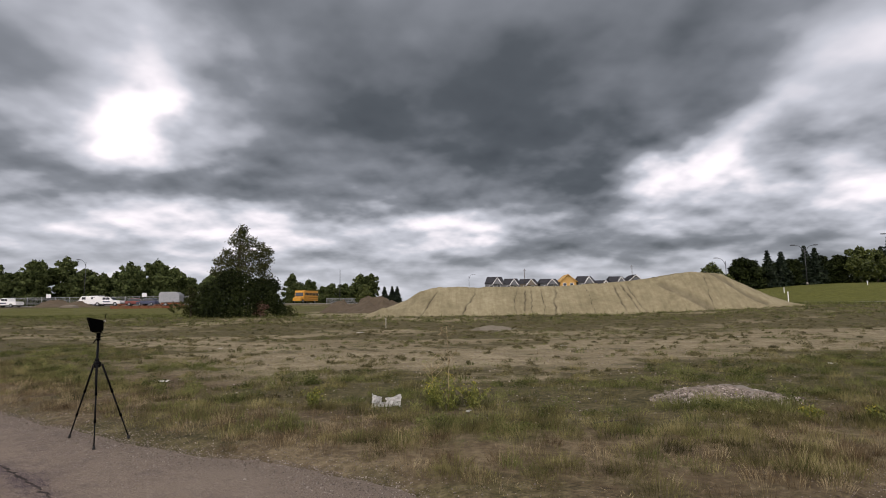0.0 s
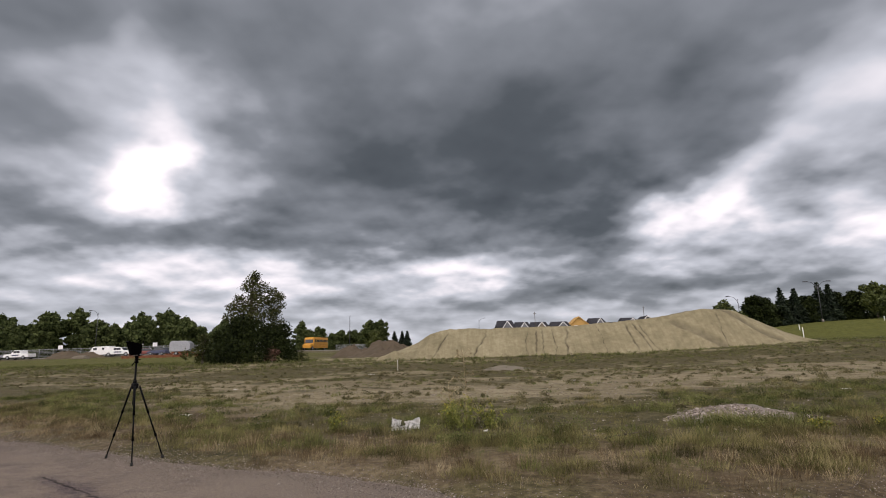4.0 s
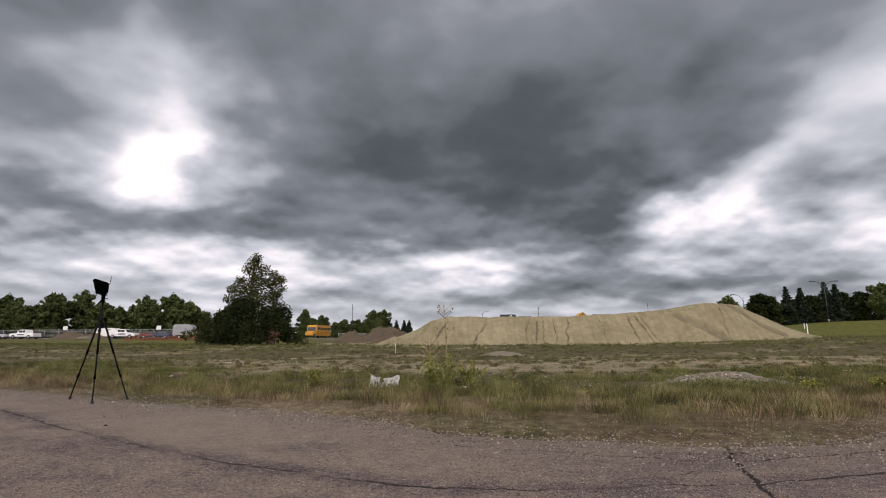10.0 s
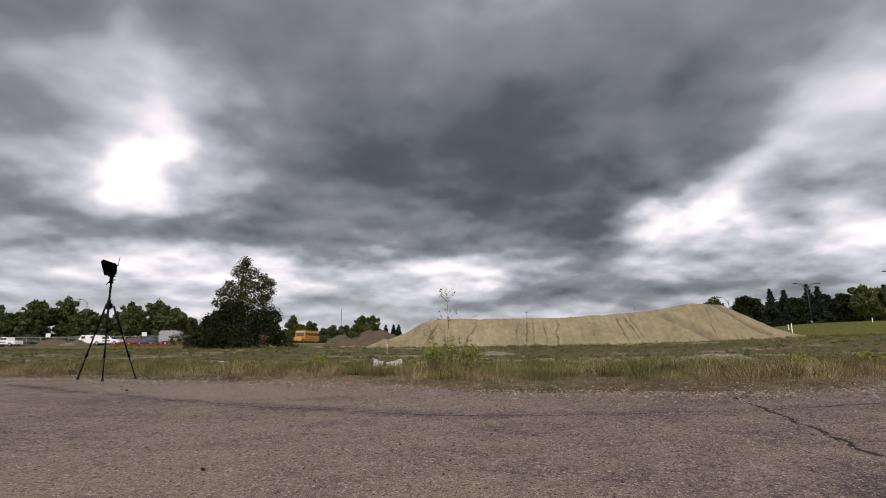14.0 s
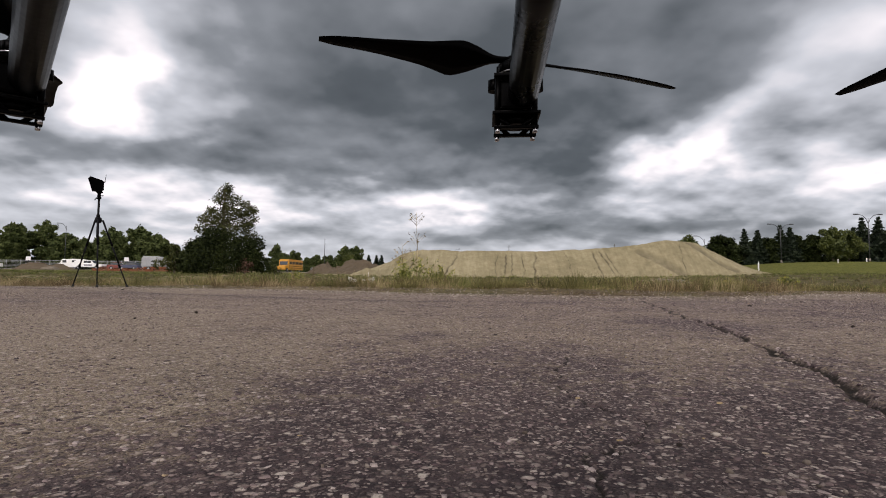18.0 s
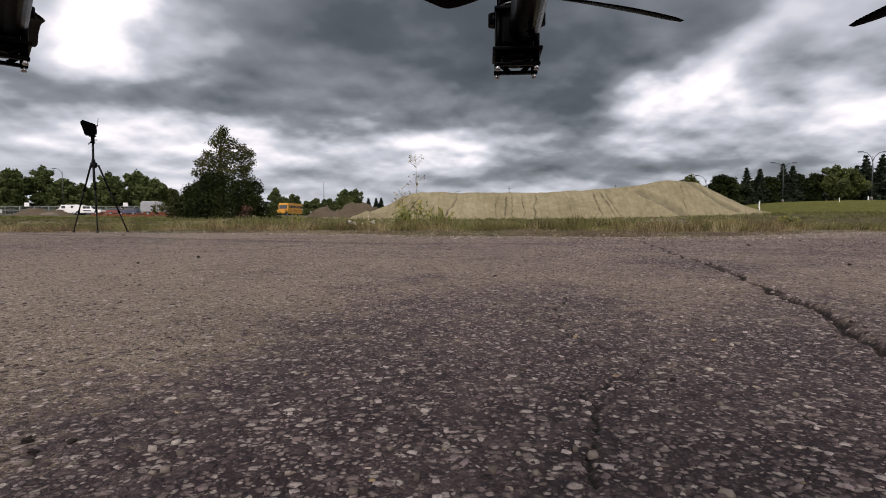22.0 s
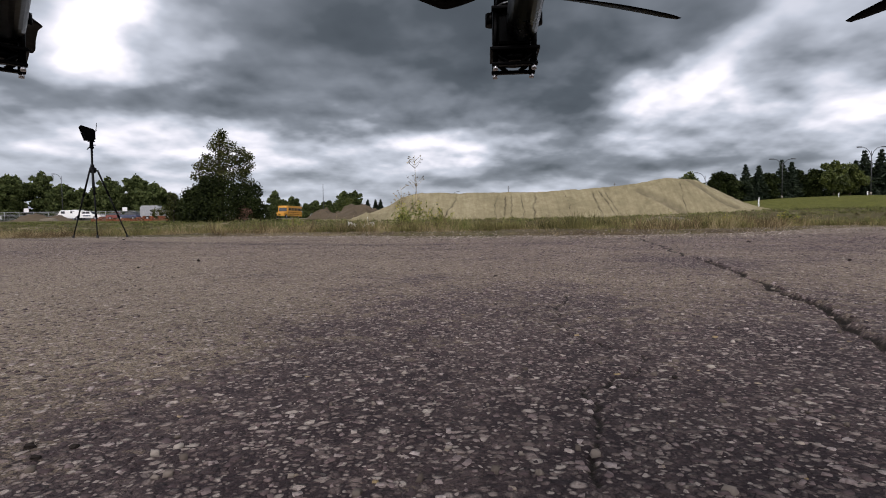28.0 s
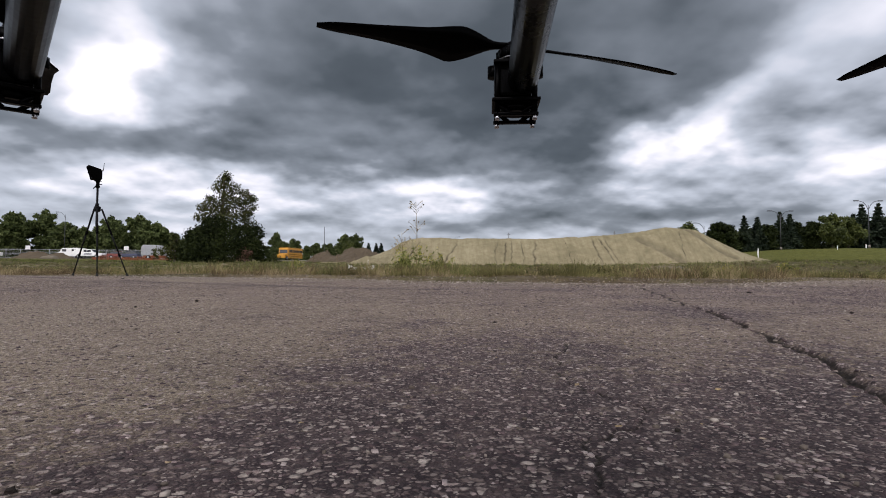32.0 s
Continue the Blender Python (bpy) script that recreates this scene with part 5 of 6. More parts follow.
    for s in (-1, 1):
        skid = B()
        rod(skid, (s * 0.33, -0.42, 0.012), (s * 0.33, 0.02, 0.012), 0.011, None, 14)
        skid = part("landing_skid", skid, CARBON, ob)
        part("landing_leg", rod(B(), (s * 0.31, -0.010, HUB.z - 0.016), (s * 0.33, -0.12, 0.012), 0.010, None, 14), CARBON, ob)
    return ob


multicopter()


# ---- litter, stakes, weeds close by ----
def crumpled_sheet():
    x0, y0 = -1.45, 8.9
    ob = thing("plastic_sheet", (x0, y0, float(land(np.array(x0), np.array(y0)))), "torn white plastic sheet lying crumpled in the grass", "litter")
    r = np.random.default_rng(33)
    for (cx, cz, w, h) in ((-0.17, 0.13, 0.20, 0.30), (0.15, 0.13, 0.30, 0.28), (-0.02, 0.04, 0.34, 0.10)):
        bm = B()
        m = 12
        grid = [[bm.verts.new((cx + w * (i / m - 0.5) + 0.012 * r.normal(), 0.12 * (j / m - 0.5) + 0.04 * math.sin(i * 0.6 + cx * 20) + 0.010 * r.normal(), max(0.0, cz + h * (j / m - 0.5) * (0.35 + 0.65 * (i / m if cx > 0 else 1 - i / m)) + 0.012 * r.normal()))) for j in range(m)] for i in range(m)]
        for i in range(m - 1):
            for j in range(m - 1):
                bm.faces.new((grid[i][j], grid[i + 1][j], grid[i + 1][j + 1], grid[i][j + 1]))
        bmesh.ops.solidify(bm, geom=bm.faces[:], thickness=0.002)
        part("fold", bm, PLASTIC_BAG, ob)
    ob.scale = (0.82, 0.9, 0.72)


crumpled_sheet()


def ground_z(x, y):
    return float(land(np.array(float(x)), np.array(float(y))))


def stake(x, y, height, wide, label, category="stake", mat=WOODPOST, lean=0.0):
    ob = thing(category.replace(" ", "_"), (x, y, ground_z(x, y) - 0.05), label, category)
    bm = B()
    box(bm, (wide, wide * 0.6, height), (0, 0, height / 2), Matrix.Rotation(radians(lean), 4, "Y"), wide * 0.08)
    part("shaft", bm, mat, ob)
    part("tip", box(B(), (wide * 1.02, wide * 0.62, height * 0.12), (math.sin(radians(lean)) * height * 0.44, 0, height * 0.95), Matrix.Rotation(radians(lean), 4, "Y"), wide * 0.06), TRIM, ob)


stake(-5.05, 34.0, 0.72, 0.035, "short white survey stake standing in the field")
stake(29.2, 49.6, 1.25, 0.07, "white marker post at the end of the sand mound", "marker post", TRIM)
stake(47.0, 80.0, 0.8, 0.10, "white marker post on the grassy bank", "marker post", TRIM)
stake(60.5, 82.0, 0.7, 0.10, "white marker post on the grassy bank", "marker post", TRIM)
stake(66.5, 84.0, 0.6, 0.16, "white utility box on the grassy bank", "utility box", TRIM)


def gravel_heap():
    """Stones heaped on the field; many, each with its own faces."""
    cx, cy = 3.95, 9.5
    heap("gravel_mound", (cx, cy), 1.25, 0.65, 0.25, CONCRETE, "low heap of grey gravel and broken stone in the grass", "gravel heap", 141, 60, 0.3)
    r = np.random.default_rng(52)
    n = 5200
    u = r.normal(size=(n, 2)) * [0.54, 0.26]
    rr = np.hypot(u[:, 0] / 1.25, u[:, 1] / 0.65)
    X, Y = cx + u[:, 0], cy + u[:, 1]
    Z = land(X, Y) - 0.05 + 0.25 * np.clip(1.08 - rr, 0, 1) ** 0.85 + 0.01
    stones("gravel_stones", np.stack([X, Y, Z], 1), r.uniform(0.012, 0.045, n) * np.where(r.random(n) > 0.97, 2.0, 1.0), "loose grey stones on the gravel heap", r)


def stones(name, at, size, label, r, category="gravel"):
    """Loose stones as squashed, uneven eight-cornered pebbles in one mesh."""
    n = len(at)
    corner = np.array([[-1, -1, -1], [1, -1, -1], [1, 1, -1], [-1, 1, -1], [-0.7, -0.7, 1], [0.7, -0.7, 1], [0.7, 0.7, 1], [-0.7, 0.7, 1]]) / 2
    v = corner[None] * (1 + 0.35 * r.normal(size=(n, 8, 3)).clip(-1, 1)) * (size[:, None] * r.uniform([0.8, 0.7, 0.45], [1.5, 1.1, 0.8], (n, 3)))[:, None]
    a = r.uniform(0, 2 * np.pi, n)
    c, s = np.cos(a)[:, None], np.sin(a)[:, None]
    v = np.stack([v[..., 0] * c - v[..., 1] * s, v[..., 0] * s + v[..., 1] * c, v[..., 2]], -1) + at[:, None]
    quad = np.array([[0, 3, 2, 1], [4, 5, 6, 7], [0, 1, 5, 4], [1, 2, 6, 5], [2, 3, 7, 6], [3, 0, 4, 7]])
    faces = (quad[None] + 8 * np.arange(n)[:, None, None]).reshape(-1, 4)
    me = bpy.data.meshes.new(name)
    me.vertices.add(n * 8)
    me.vertices.foreach_set("co", v.astype(np.float32).ravel())
    me.loops.add(faces.size)
    me.loops.foreach_set("vertex_index", faces.astype(np.int32).ravel())
    me.polygons.add(len(faces))
    me.polygons.foreach_set("loop_start", np.arange(0, faces.size, 4, dtype=np.int32))
    me.materials.append(GRAVEL)
    me.update()
    me.validate()
    return tagged(new(name, me), label, category, kind="stuff")


gravel_heap()


# loose stones along the broken edge, and single clods on the asphalt
r = np.random.default_rng(81)
x = r.uniform(-9, 8, 20000)
y = edge_at(x) + r.normal(size=20000) * 0.34 - 0.20
z = np.where(y < edge_at(x), cross_fall(y) + 0.002, land(x, y) + 0.004)
stones("edge_gravel", np.stack([x, y, z], 1), r.uniform(0.004, 0.011, 20000) * np.where(r.random(20000) > 0.985, 1.9, 1.0), "loose gravel along the broken asphalt edge", r)
x, y = r.uniform(-7, 7, 2600), r.uniform(7.5, 20, 2600)
keep = y - edge_at(x) > 0.8
stones("field_stones", np.stack([x, y, land(x, y) + 0.004], 1)[keep], (r.uniform(0.008, 0.035, 2600))[keep], "loose stones on the sandy field", r)
x, y = r.uniform(-1.2, 1.8, 1500), 0.25 + 4.2 * r.random(1500) ** 1.6
stones("asphalt_chips", np.stack([x, y, cross_fall(y) + 0.001], 1), r.uniform(0.002, 0.006, 1500), "loose stone chips on the asphalt", r)

CLOD = plain("dark_earth", (0.022, 0.017, 0.014), 0.95, 0, 0.2, scale=30.0, grain=200.0, relief=0.6)
CLODS = [(-1.02, 2.16, 0.0141), (-1.10, 1.87, 0.0090), (0.13, 1.42, 0.0102), (1.72, 3.02, 0.021), (1.37, 1.80, 0.012), (-0.272, 0.335, 0.0064), (-0.243, 0.335, 0.0051), (-0.255, 0.318, 0.0058), (0.205, 0.474, 0.0051), (-3.04, 4.95, 0.0224), (2.4, 3.6, 0.0160)]


def clod(x, y, size, seed):
    bm = B()
    bmesh.ops.create_icosphere(bm, subdivisions=2, radius=size / 2)
    q = np.random.default_rng(seed)
    for v in bm.verts:
        v.co *= 1 + 0.22 * q.normal()
        v.co.z *= 0.6
    me = bpy.data.meshes.new("clod")
    bm.to_mesh(me)
    bm.free()
    me.materials.append(CLOD)
    ob = new("clod", me)
    ob.matrix_basis = pose(x, y, float(cross_fall(np.array(y))) + size * 0.22)
    tagged(ob, "dark clod of earth lying on the asphalt", "clod", "clods on the asphalt")


for k, (cx, cy, size) in enumerate(CLODS):
    clod(cx, cy, size, 90 + k)

# grass that took root in the long crack
t = np.linspace(0, 1, 60)
line = np.array(CRACKS[0][0])
s = np.linspace(0, len(line) - 1.001, 60)
i = s.astype(int)
pts = line[i] + (line[i + 1] - line[i]) * (s - i)[:, None]
keep = np.random.default_rng(95).random(60) < 0.45
pts = pts[keep]
tufts("crack_grass", pts[:, 0], pts[:, 1], np.full(len(pts), 0.018), np.full(len(pts), 0.02), 9, np.full(len(pts), 0.0015), GRASS_MIXED, "tiny grass rooted in the asphalt crack", 96, top=cross_fall(pts[:, 1]) - 0.015)


def stick(x, y, length, turn, label):
    ob = thing("stick", (x, y, ground_z(x, y) + 0.02), label, "stick", turn=turn)
    bm = B()
    tube_along(bm, [(-length / 2, 0, 0), (0, 0.03, 0.05), (length / 2, 0, 0.10)], 0.012, 6, 0.5)
    tube_along(bm, [(0, 0.03, 0.05), (length * 0.2, 0.12, 0.13)], 0.007, 6, 0.5)
    part("branch", bm, BARK, ob)


stick(1.5, 7.4, 0.45, -35, "dry broken branch lying in the grass")
stick(4.55, 9.35, 0.6, -12, "weathered stick lying on the gravel heap")

# the stones that stand proud of the worn binder, where the lens comes nearest
r = np.random.default_rng(83)
n = 110000
x, y = r.uniform(-3.6, 3.8, n), 0.24 + 3.9 * r.random(n) ** 1.45
keep = np.abs(x) < 0.2 + 0.88 * y
x, y = x[keep], y[keep]
keep = (crack_depth(x, y) < 0.002) & (r.random(len(x)) < 0.55 + 0.45 * step(-0.35, 0.05, x))
x, y = x[keep], y[keep]
z = cross_fall(y) + 0.006 * fbm(x * 1.4, y * 1.4, 3, 71) * step(0.3, 2.0, y)
size = r.uniform(0.0020, 0.0060, len(x)) * (1 + 0.5 * step(1.2, 3.2, y)) * np.where(r.random(len(x)) > 0.97, 1.5, 1.0)
ob = stones("aggregate", np.stack([x, y, z - size * 0.20], 1), size, "stones standing proud of the worn asphalt", r)
ob.data.materials.clear()
ob.data.materials.append(AGGREGATE)


def scrap(x, y, size, turn, seed):
    """A torn scrap of pale litter lying on the field."""
    q = np.random.default_rng(seed)
    bm = B()
    grid = [[bm.verts.new((size * (i / 4 - 0.5), size * 0.6 * (j / 4 - 0.5), 0.02 + 0.025 * q.random())) for j in range(5)] for i in range(5)]
    for i in range(4):
        for j in range(4):
            bm.faces.new((grid[i][j], grid[i + 1][j], grid[i + 1][j + 1], grid[i][j + 1]))
    bmesh.ops.solidify(bm, geom=bm.faces[:], thickness=0.004)
    me = bpy.data.meshes.new("litter_scrap")
    bm.to_mesh(me)
    bm.free()
    me.materials.append(PLASTIC_BAG)
    ob = new("litter_scrap", me)
    ob.matrix_basis = pose(x, y, ground_z(x, y), 0, 0, turn)
    tagged(ob, "torn pale scrap of litter lying on the field", "litter", "scraps of litter")


for k, (x, y, size) in enumerate(((-6.7, 12.0, 0.28), (-6.2, 31.5, 0.5), (-9.6, 21.0, 0.22), (3.4, 20.5, 0.3), (8.8, 14.2, 0.2), (11.5, 24.0, 0.35), (-0.2, 8.3, 0.10))):
    scrap(x, y, size, 40 * k, 200 + k)

# ---- far things: road, vehicles, fence, lamps, houses ----
def strip(name, x0, x1, y0, y1, mat, label, category, lift=0.04, nx=60, ny=6, bend=0.0):
    X, Y = np.meshgrid(np.linspace(x0, x1, nx), np.linspace(0, 1, ny))
    Y = y0 + (y1 - y0) * Y + bend * (X - x0) / (x1 - x0)
    me = grid_mesh(name, X, Y, land(X, Y) + lift, mat)
    tagged(new(name, me), label, category, kind="structure")


strip("far_road", -170, -16, 97, 103, CONCRETE, "pale grey road beyond the field", "road", bend=16)
strip("footpath", 36, 80, 57, 59, CONCRETE, "pale footpath at the foot of the grassy bank", "path", lift=0.14)


def wheel(parent, x, y, r, wide=0.24):
    bm = rod(B(), (x, y - wide / 2, r), (x, y + wide / 2, r), r, None, 20)
    tyre = part("wheel", bm, TYRE, parent)
    part("rim", rod(B(), (x, y - wide / 2 - 0.01, r), (x, y + wide / 2 + 0.01, r), r * 0.58, None, 16), PIPE, tyre)


def profile(points, half, bevel=0.05):
    """A body extruded across y from a side outline of (x, z)."""
    bm = B()
    a = [bm.verts.new((x, -half, z)) for x, z in points]
    b = [bm.verts.new((x, half, z)) for x, z in points]
    bm.faces.new(a)
    bm.faces.new(b[::-1])
    n = len(points)
    for k in range(n):
        bm.faces.new((a[k], b[k], b[(k + 1) % n], a[(k + 1) % n]))
    bmesh.ops.recalc_face_normals(bm, faces=bm.faces[:])
    if bevel:
        bmesh.ops.bevel(bm, geom=bm.edges[:], offset=bevel, segments=2, profile=0.6, affect="EDGES")
    return bm


def pickup(x, y, turn, paint, label, cap=False):
    ob = thing("pickup_truck", (x, y, ground_z(x, y) + 0.04), label, "pickup truck", turn=turn)
    part("body", profile([(-2.75, 0.45), (2.75, 0.45), (2.8, 0.75), (2.7, 1.05), (1.15, 1.12), (-2.75, 1.12)], 0.95), paint, ob)
    cab = part("cab", profile([(-0.95, 1.1), (1.25, 1.1), (0.55, 1.82), (-0.85, 1.85)], 0.86), paint, ob)
    part("windscreen", box(B(), (0.02, 1.45, 0.78), (0.93, 0, 1.47), Matrix.Rotation(radians(-44), 4, "Y")), GLASS, cab)
    for s in (-1, 1):
        part("side_window", box(B(), (0.72, 0.02, 0.46), (0.28, s * 0.87, 1.48)), GLASS, cab)
        part("side_window", box(B(), (0.62, 0.02, 0.46), (-0.45, s * 0.87, 1.48)), GLASS, cab)
        part("headlamp", box(B(), (0.05, 0.30, 0.16), (2.77, s * 0.72, 0.86), None, 0.01), SILVER, ob)
        part("door_stripe", box(B(), (1.5, 0.012, 0.22), (0.1, s * 0.957, 0.85)), BLUE if paint is WHITE else BLACK, ob)
        for wx in (-1.7, 1.8):
            wheel(ob, wx, s * 0.86, 0.39)
    part("bumper", box(B(), (0.14, 1.85, 0.2), (2.83, 0, 0.55), None, 0.02), PIPE, ob)
    if cap:
        part("box_cap", profile([(-2.72, 1.12), (-0.95, 1.12), (-0.95, 1.8), (-2.65, 1.72)], 0.88), paint, ob)
    return ob


def school_bus(x, y, turn, label):
    ob = thing("school_bus", (x, y, ground_z(x, y) + 0.04), label, "bus", "school buses on the far road", turn=turn)
    body = part("body", profile([(-4.6, 0.55), (3.6, 0.55), (3.6, 2.75), (3.3, 3.02), (-4.4, 3.05), (-4.6, 2.8)], 1.2, 0.10), BUS, ob)
    part("bonnet", profile([(3.55, 0.55), (5.0, 0.55), (5.0, 1.3), (3.55, 1.55)], 1.0, 0.08), BUS, ob)
    for s in (-1, 1):
        for k in range(9):
            part("side_window", box(B(), (0.66, 0.03, 0.62), (-4.05 + 0.84 * k, s * 1.205, 2.2), None, 0.01), GLASS, body)
        for z in (1.0, 1.45):
            part("rub_rail", box(B(), (8.0, 0.03, 0.07), (-0.5, s * 1.215, z)), BLACK, body)
        part("tail_lamp", box(B(), (0.04, 0.22, 0.22), (-4.63, s * 0.85, 2.6), None, 0.02), RED, body)
        for wx in (-2.6, 4.1):
            wheel(ob, wx, s * 1.02, 0.48, 0.28)
    part("windscreen", box(B(), (0.04, 2.0, 0.85), (3.62, 0, 2.1), None, 0.01), GLASS, body)
    for s in (-1, 1):
        part("rear_window", box(B(), (0.04, 0.7, 0.6), (-4.62, s * 0.62, 2.2), None, 0.01), GLASS, body)
    part("rear_door", box(B(), (0.05, 0.9, 1.5), (-4.61, 0, 1.4), None, 0.02), BUS, body)
    part("bumper", box(B(), (0.2, 2.3, 0.3), (-4.68, 0, 0.6), None, 0.03), BLACK, ob)


def car(x, y, turn, paint, label):
    ob = thing("parked_car", (x, y, ground_z(x, y) + 0.04), label, "car", "parked cars", turn=turn)
    part("body", profile([(-2.2, 0.35), (2.2, 0.35), (2.25, 0.7), (1.2, 0.92), (-2.1, 0.95)], 0.88), paint, ob)
    cab = part("cabin", profile([(-1.9, 0.92), (1.1, 0.92), (0.35, 1.42), (-1.3, 1.44)], 0.76), GLASS, ob)
    part("roof", box(B(), (1.5, 1.42, 0.05), (-0.45, 0, 1.44), None, 0.02), paint, cab)
    for s in (-1, 1):
        for wx in (-1.35, 1.35):
            wheel(ob, wx, s * 0.8, 0.32, 0.2)


pickup(-92.2, 105, 176, WHITE, "white pickup truck with a dark side stripe on the far lot")
pickup(-71.9, 106, 3, WHITE, "white pickup truck with a box cap on the far lot", True)
car(-66.5, 107, 20, RED, "red car parked on the far lot")
car(-63.6, 106, 170, BLUE, "dark blue car parked on the far lot")
car(-60.4, 107, 10, SILVER, "silver car parked on the far lot")
car(-97.5, 104, 5, SILVER, "silver car parked on the far lot")
def van(x, y, turn):
    ob = thing("van", (x, y, ground_z(x, y) + 0.04), "white panel van parked on the far lot", "van", turn=turn)
    body = part("body", profile([(-2.4, 0.4), (2.5, 0.4), (2.55, 0.95), (1.9, 1.15), (1.25, 2.05), (-2.35, 2.1)], 0.95, 0.06), WHITE, ob)
    part("windscreen", box(B(), (0.03, 1.6, 0.85), (1.62, 0, 1.62), Matrix.Rotation(radians(-36), 4, "Y")), GLASS, body)
    for s in (-1, 1):
        part("side_window", box(B(), (0.85, 0.02, 0.5), (0.75, s * 0.96, 1.6)), GLASS, body)
        part("rear_window", box(B(), (0.9, 0.02, 0.42), (-1.3, s * 0.96, 1.62)), GLASS, body)
        for wx in (-1.5, 1.6):
            wheel(ob, wx, s * 0.85, 0.36)


def sign_board(x, y):
    ob = thing("sign_board", (x, y, ground_z(x, y)), "small white sign board on a post before the site fence", "sign", "sign boards")
    part("post", rod(B(), (0, 0, 0), (0, 0, 2.4), 0.05, None, 8), LAMP_POLE, ob)
    part("board", box(B(), (1.0, 0.05, 0.8), (0, -0.06, 2.2), None, 0.01), TRIM, ob)


van(-76.8, 107.5, 176)
sign_board(-86.5, 108.5)
sign_board(-67.0, 110.0)
school_bus(-38.0, 128, 262, "yellow school bus on the far road")


def tank_trailer(x, y):
    ob = thing("cargo_trailer", (x, y, ground_z(x, y)), "pale silver cargo trailer with an orange skirt on the far lot", "trailer", turn=8)
    part("body", profile([(-1.9, 0.7), (1.9, 0.7), (1.9, 2.2), (1.2, 2.7), (-1.6, 2.7), (-1.9, 2.3)], 1.1, 0.08), PIPE, ob)
    part("skirt", box(B(), (3.4, 2.0, 0.35), (0.2, 0, 0.55), None, 0.03), ORANGE, ob)
    for s in (-1, 1):
        wheel(ob, -0.6, s * 1.0, 0.36, 0.2)
    part("drawbar", rod(B(), (1.9, 0, 0.6), (3.1, 0, 0.45), 0.05, None, 8), PIPE, ob)


tank_trailer(-56.2, 101)


def box_trailer(x, y, turn):
    ob = thing("box_trailer", (x, y, ground_z(x, y)), "long pale tan box trailer parked by the far road", "trailer", turn=turn)
    part("body", box(B(), (7.5, 2.3, 1.5), (0, 0, 1.65), None, 0.05), SIDING_TAN, ob)
    for k in range(6):
        part("side_rib", box(B(), (0.08, 0.05, 1.4), (-3.2 + 1.28 * k, -1.17, 1.65)), PIPE, ob)
    for s in (-1, 1):
        for wx in (-2.6, -1.7):
            wheel(ob, wx, s * 1.0, 0.42, 0.26)
    part("stand", rod(B(), (2.6, 0, 0), (2.6, 0, 0.95), 0.08, None, 8), PIPE, ob)


box_trailer(-50.5, 131, 8)


def fence(name, x0, x1, y0, y1, posts, height, mat, label, category, post_mat):
    ob = thing(name, (x0, y0, 0), label, category)
    sag = np.random.default_rng(posts)
    full = height
    for k in range(posts):
        f = k / (posts - 1)
        height = full * (sag.uniform(0.45, 1.05) if mat is ORANGE else 1.0)
        x, y = x0 + (x1 - x0) * f, y0 + (y1 - y0) * f
        z = ground_z(x, y)
        part("post", rod(B(), (x - x0, y - y0, z - 0.1), (x - x0, y - y0, z + height + 0.08), 0.05, None, 8), post_mat, ob)
        if k + 1 < posts:
            f2 = (k + 1) / (posts - 1)
            u, v = x0 + (x1 - x0) * f2, y0 + (y1 - y0) * f2
            w = ground_z(u, v)
            a, b = Vector((x - x0, y - y0, z + height)), Vector((u - x0, v - y0, w + height))
            part("rail", rod(B(), a, b, 0.03, None, 6), post_mat, ob)
            wires = B()
            n = 7
            for j in range(n):
                h = height * (0.06 + 0.88 * j / (n - 1))
                rod(wires, a - Vector((0, 0, h)), b - Vector((0, 0, h)), 0.026 if mat is not PIPE else 0.035, None, 4)
            part("mesh_panel", wires, mat, ob)


fence("site_fence", -112, -44, 111, 116, 24, 1.9, PIPE, "grey wire site fence along the far lot", "fence", PIPE)
fence("safety_fence", -60, -46.5, 89, 90, 12, 0.7, ORANGE, "sagging orange safety netting before the far lot", "fence", ORANGE)
fence("road_barrier", -33, -16, 128, 127, 9, 1.2, PIPE, "grey roadside barrier on the far road", "barrier", PIPE)
heap("dirt_heap", (-84, 107), 4.0, 2.5, 1.5, BROWN, "brown dirt pile on the far lot", "dirt heap", 151, 40, 0.5)
heap("dirt_heap", (-78.5, 106.5), 3.2, 2.2, 1.2, BROWN, "low brown dirt pile on the far lot", "dirt heap", 161, 40, 0.5)


def tarp(x, y):
    ob = thing("covered_load", (x, y, ground_z(x, y)), "low pale covered load beside the far road", "covered load")
    part("sheet", profile([(-1.4, 0), (1.4, 0), (1.1, 0.45), (0.2, 0.6), (-1.0, 0.4)], 0.7, 0.1), SIDING_TAN, ob)


tarp(-71.8, 95)


def street_lamp(x, y, height, arms, label, turn=0):
    ob = thing("street_lamp", (x, y, ground_z(x, y)), label, "street lamp", "street lamps", turn=turn)
    part("pole", rod(B(), (0, 0, 0), (0, 0, height), 0.075, 0.05, 10), LAMP_POLE, ob)
    part("base", rod(B(), (0, 0, 0), (0, 0, 0.5), 0.18, 0.15, 12), CONCRETE, ob)
    for s in arms:
        arm = part("arm", tube_along(B(), [(0, 0, height - 0.9), (s * 0.35, 0, height - 0.1), (s * 0.9, 0, height + 0.45), (s * 1.6, 0, height + 0.62)], 0.05, 8, 0.8), LAMP_POLE, ob)
        part("lamp_head", box(B(), (0.75, 0.28, 0.16), (s * 1.95, 0, height + 0.62), None, 0.05), LAMP_POLE, arm)


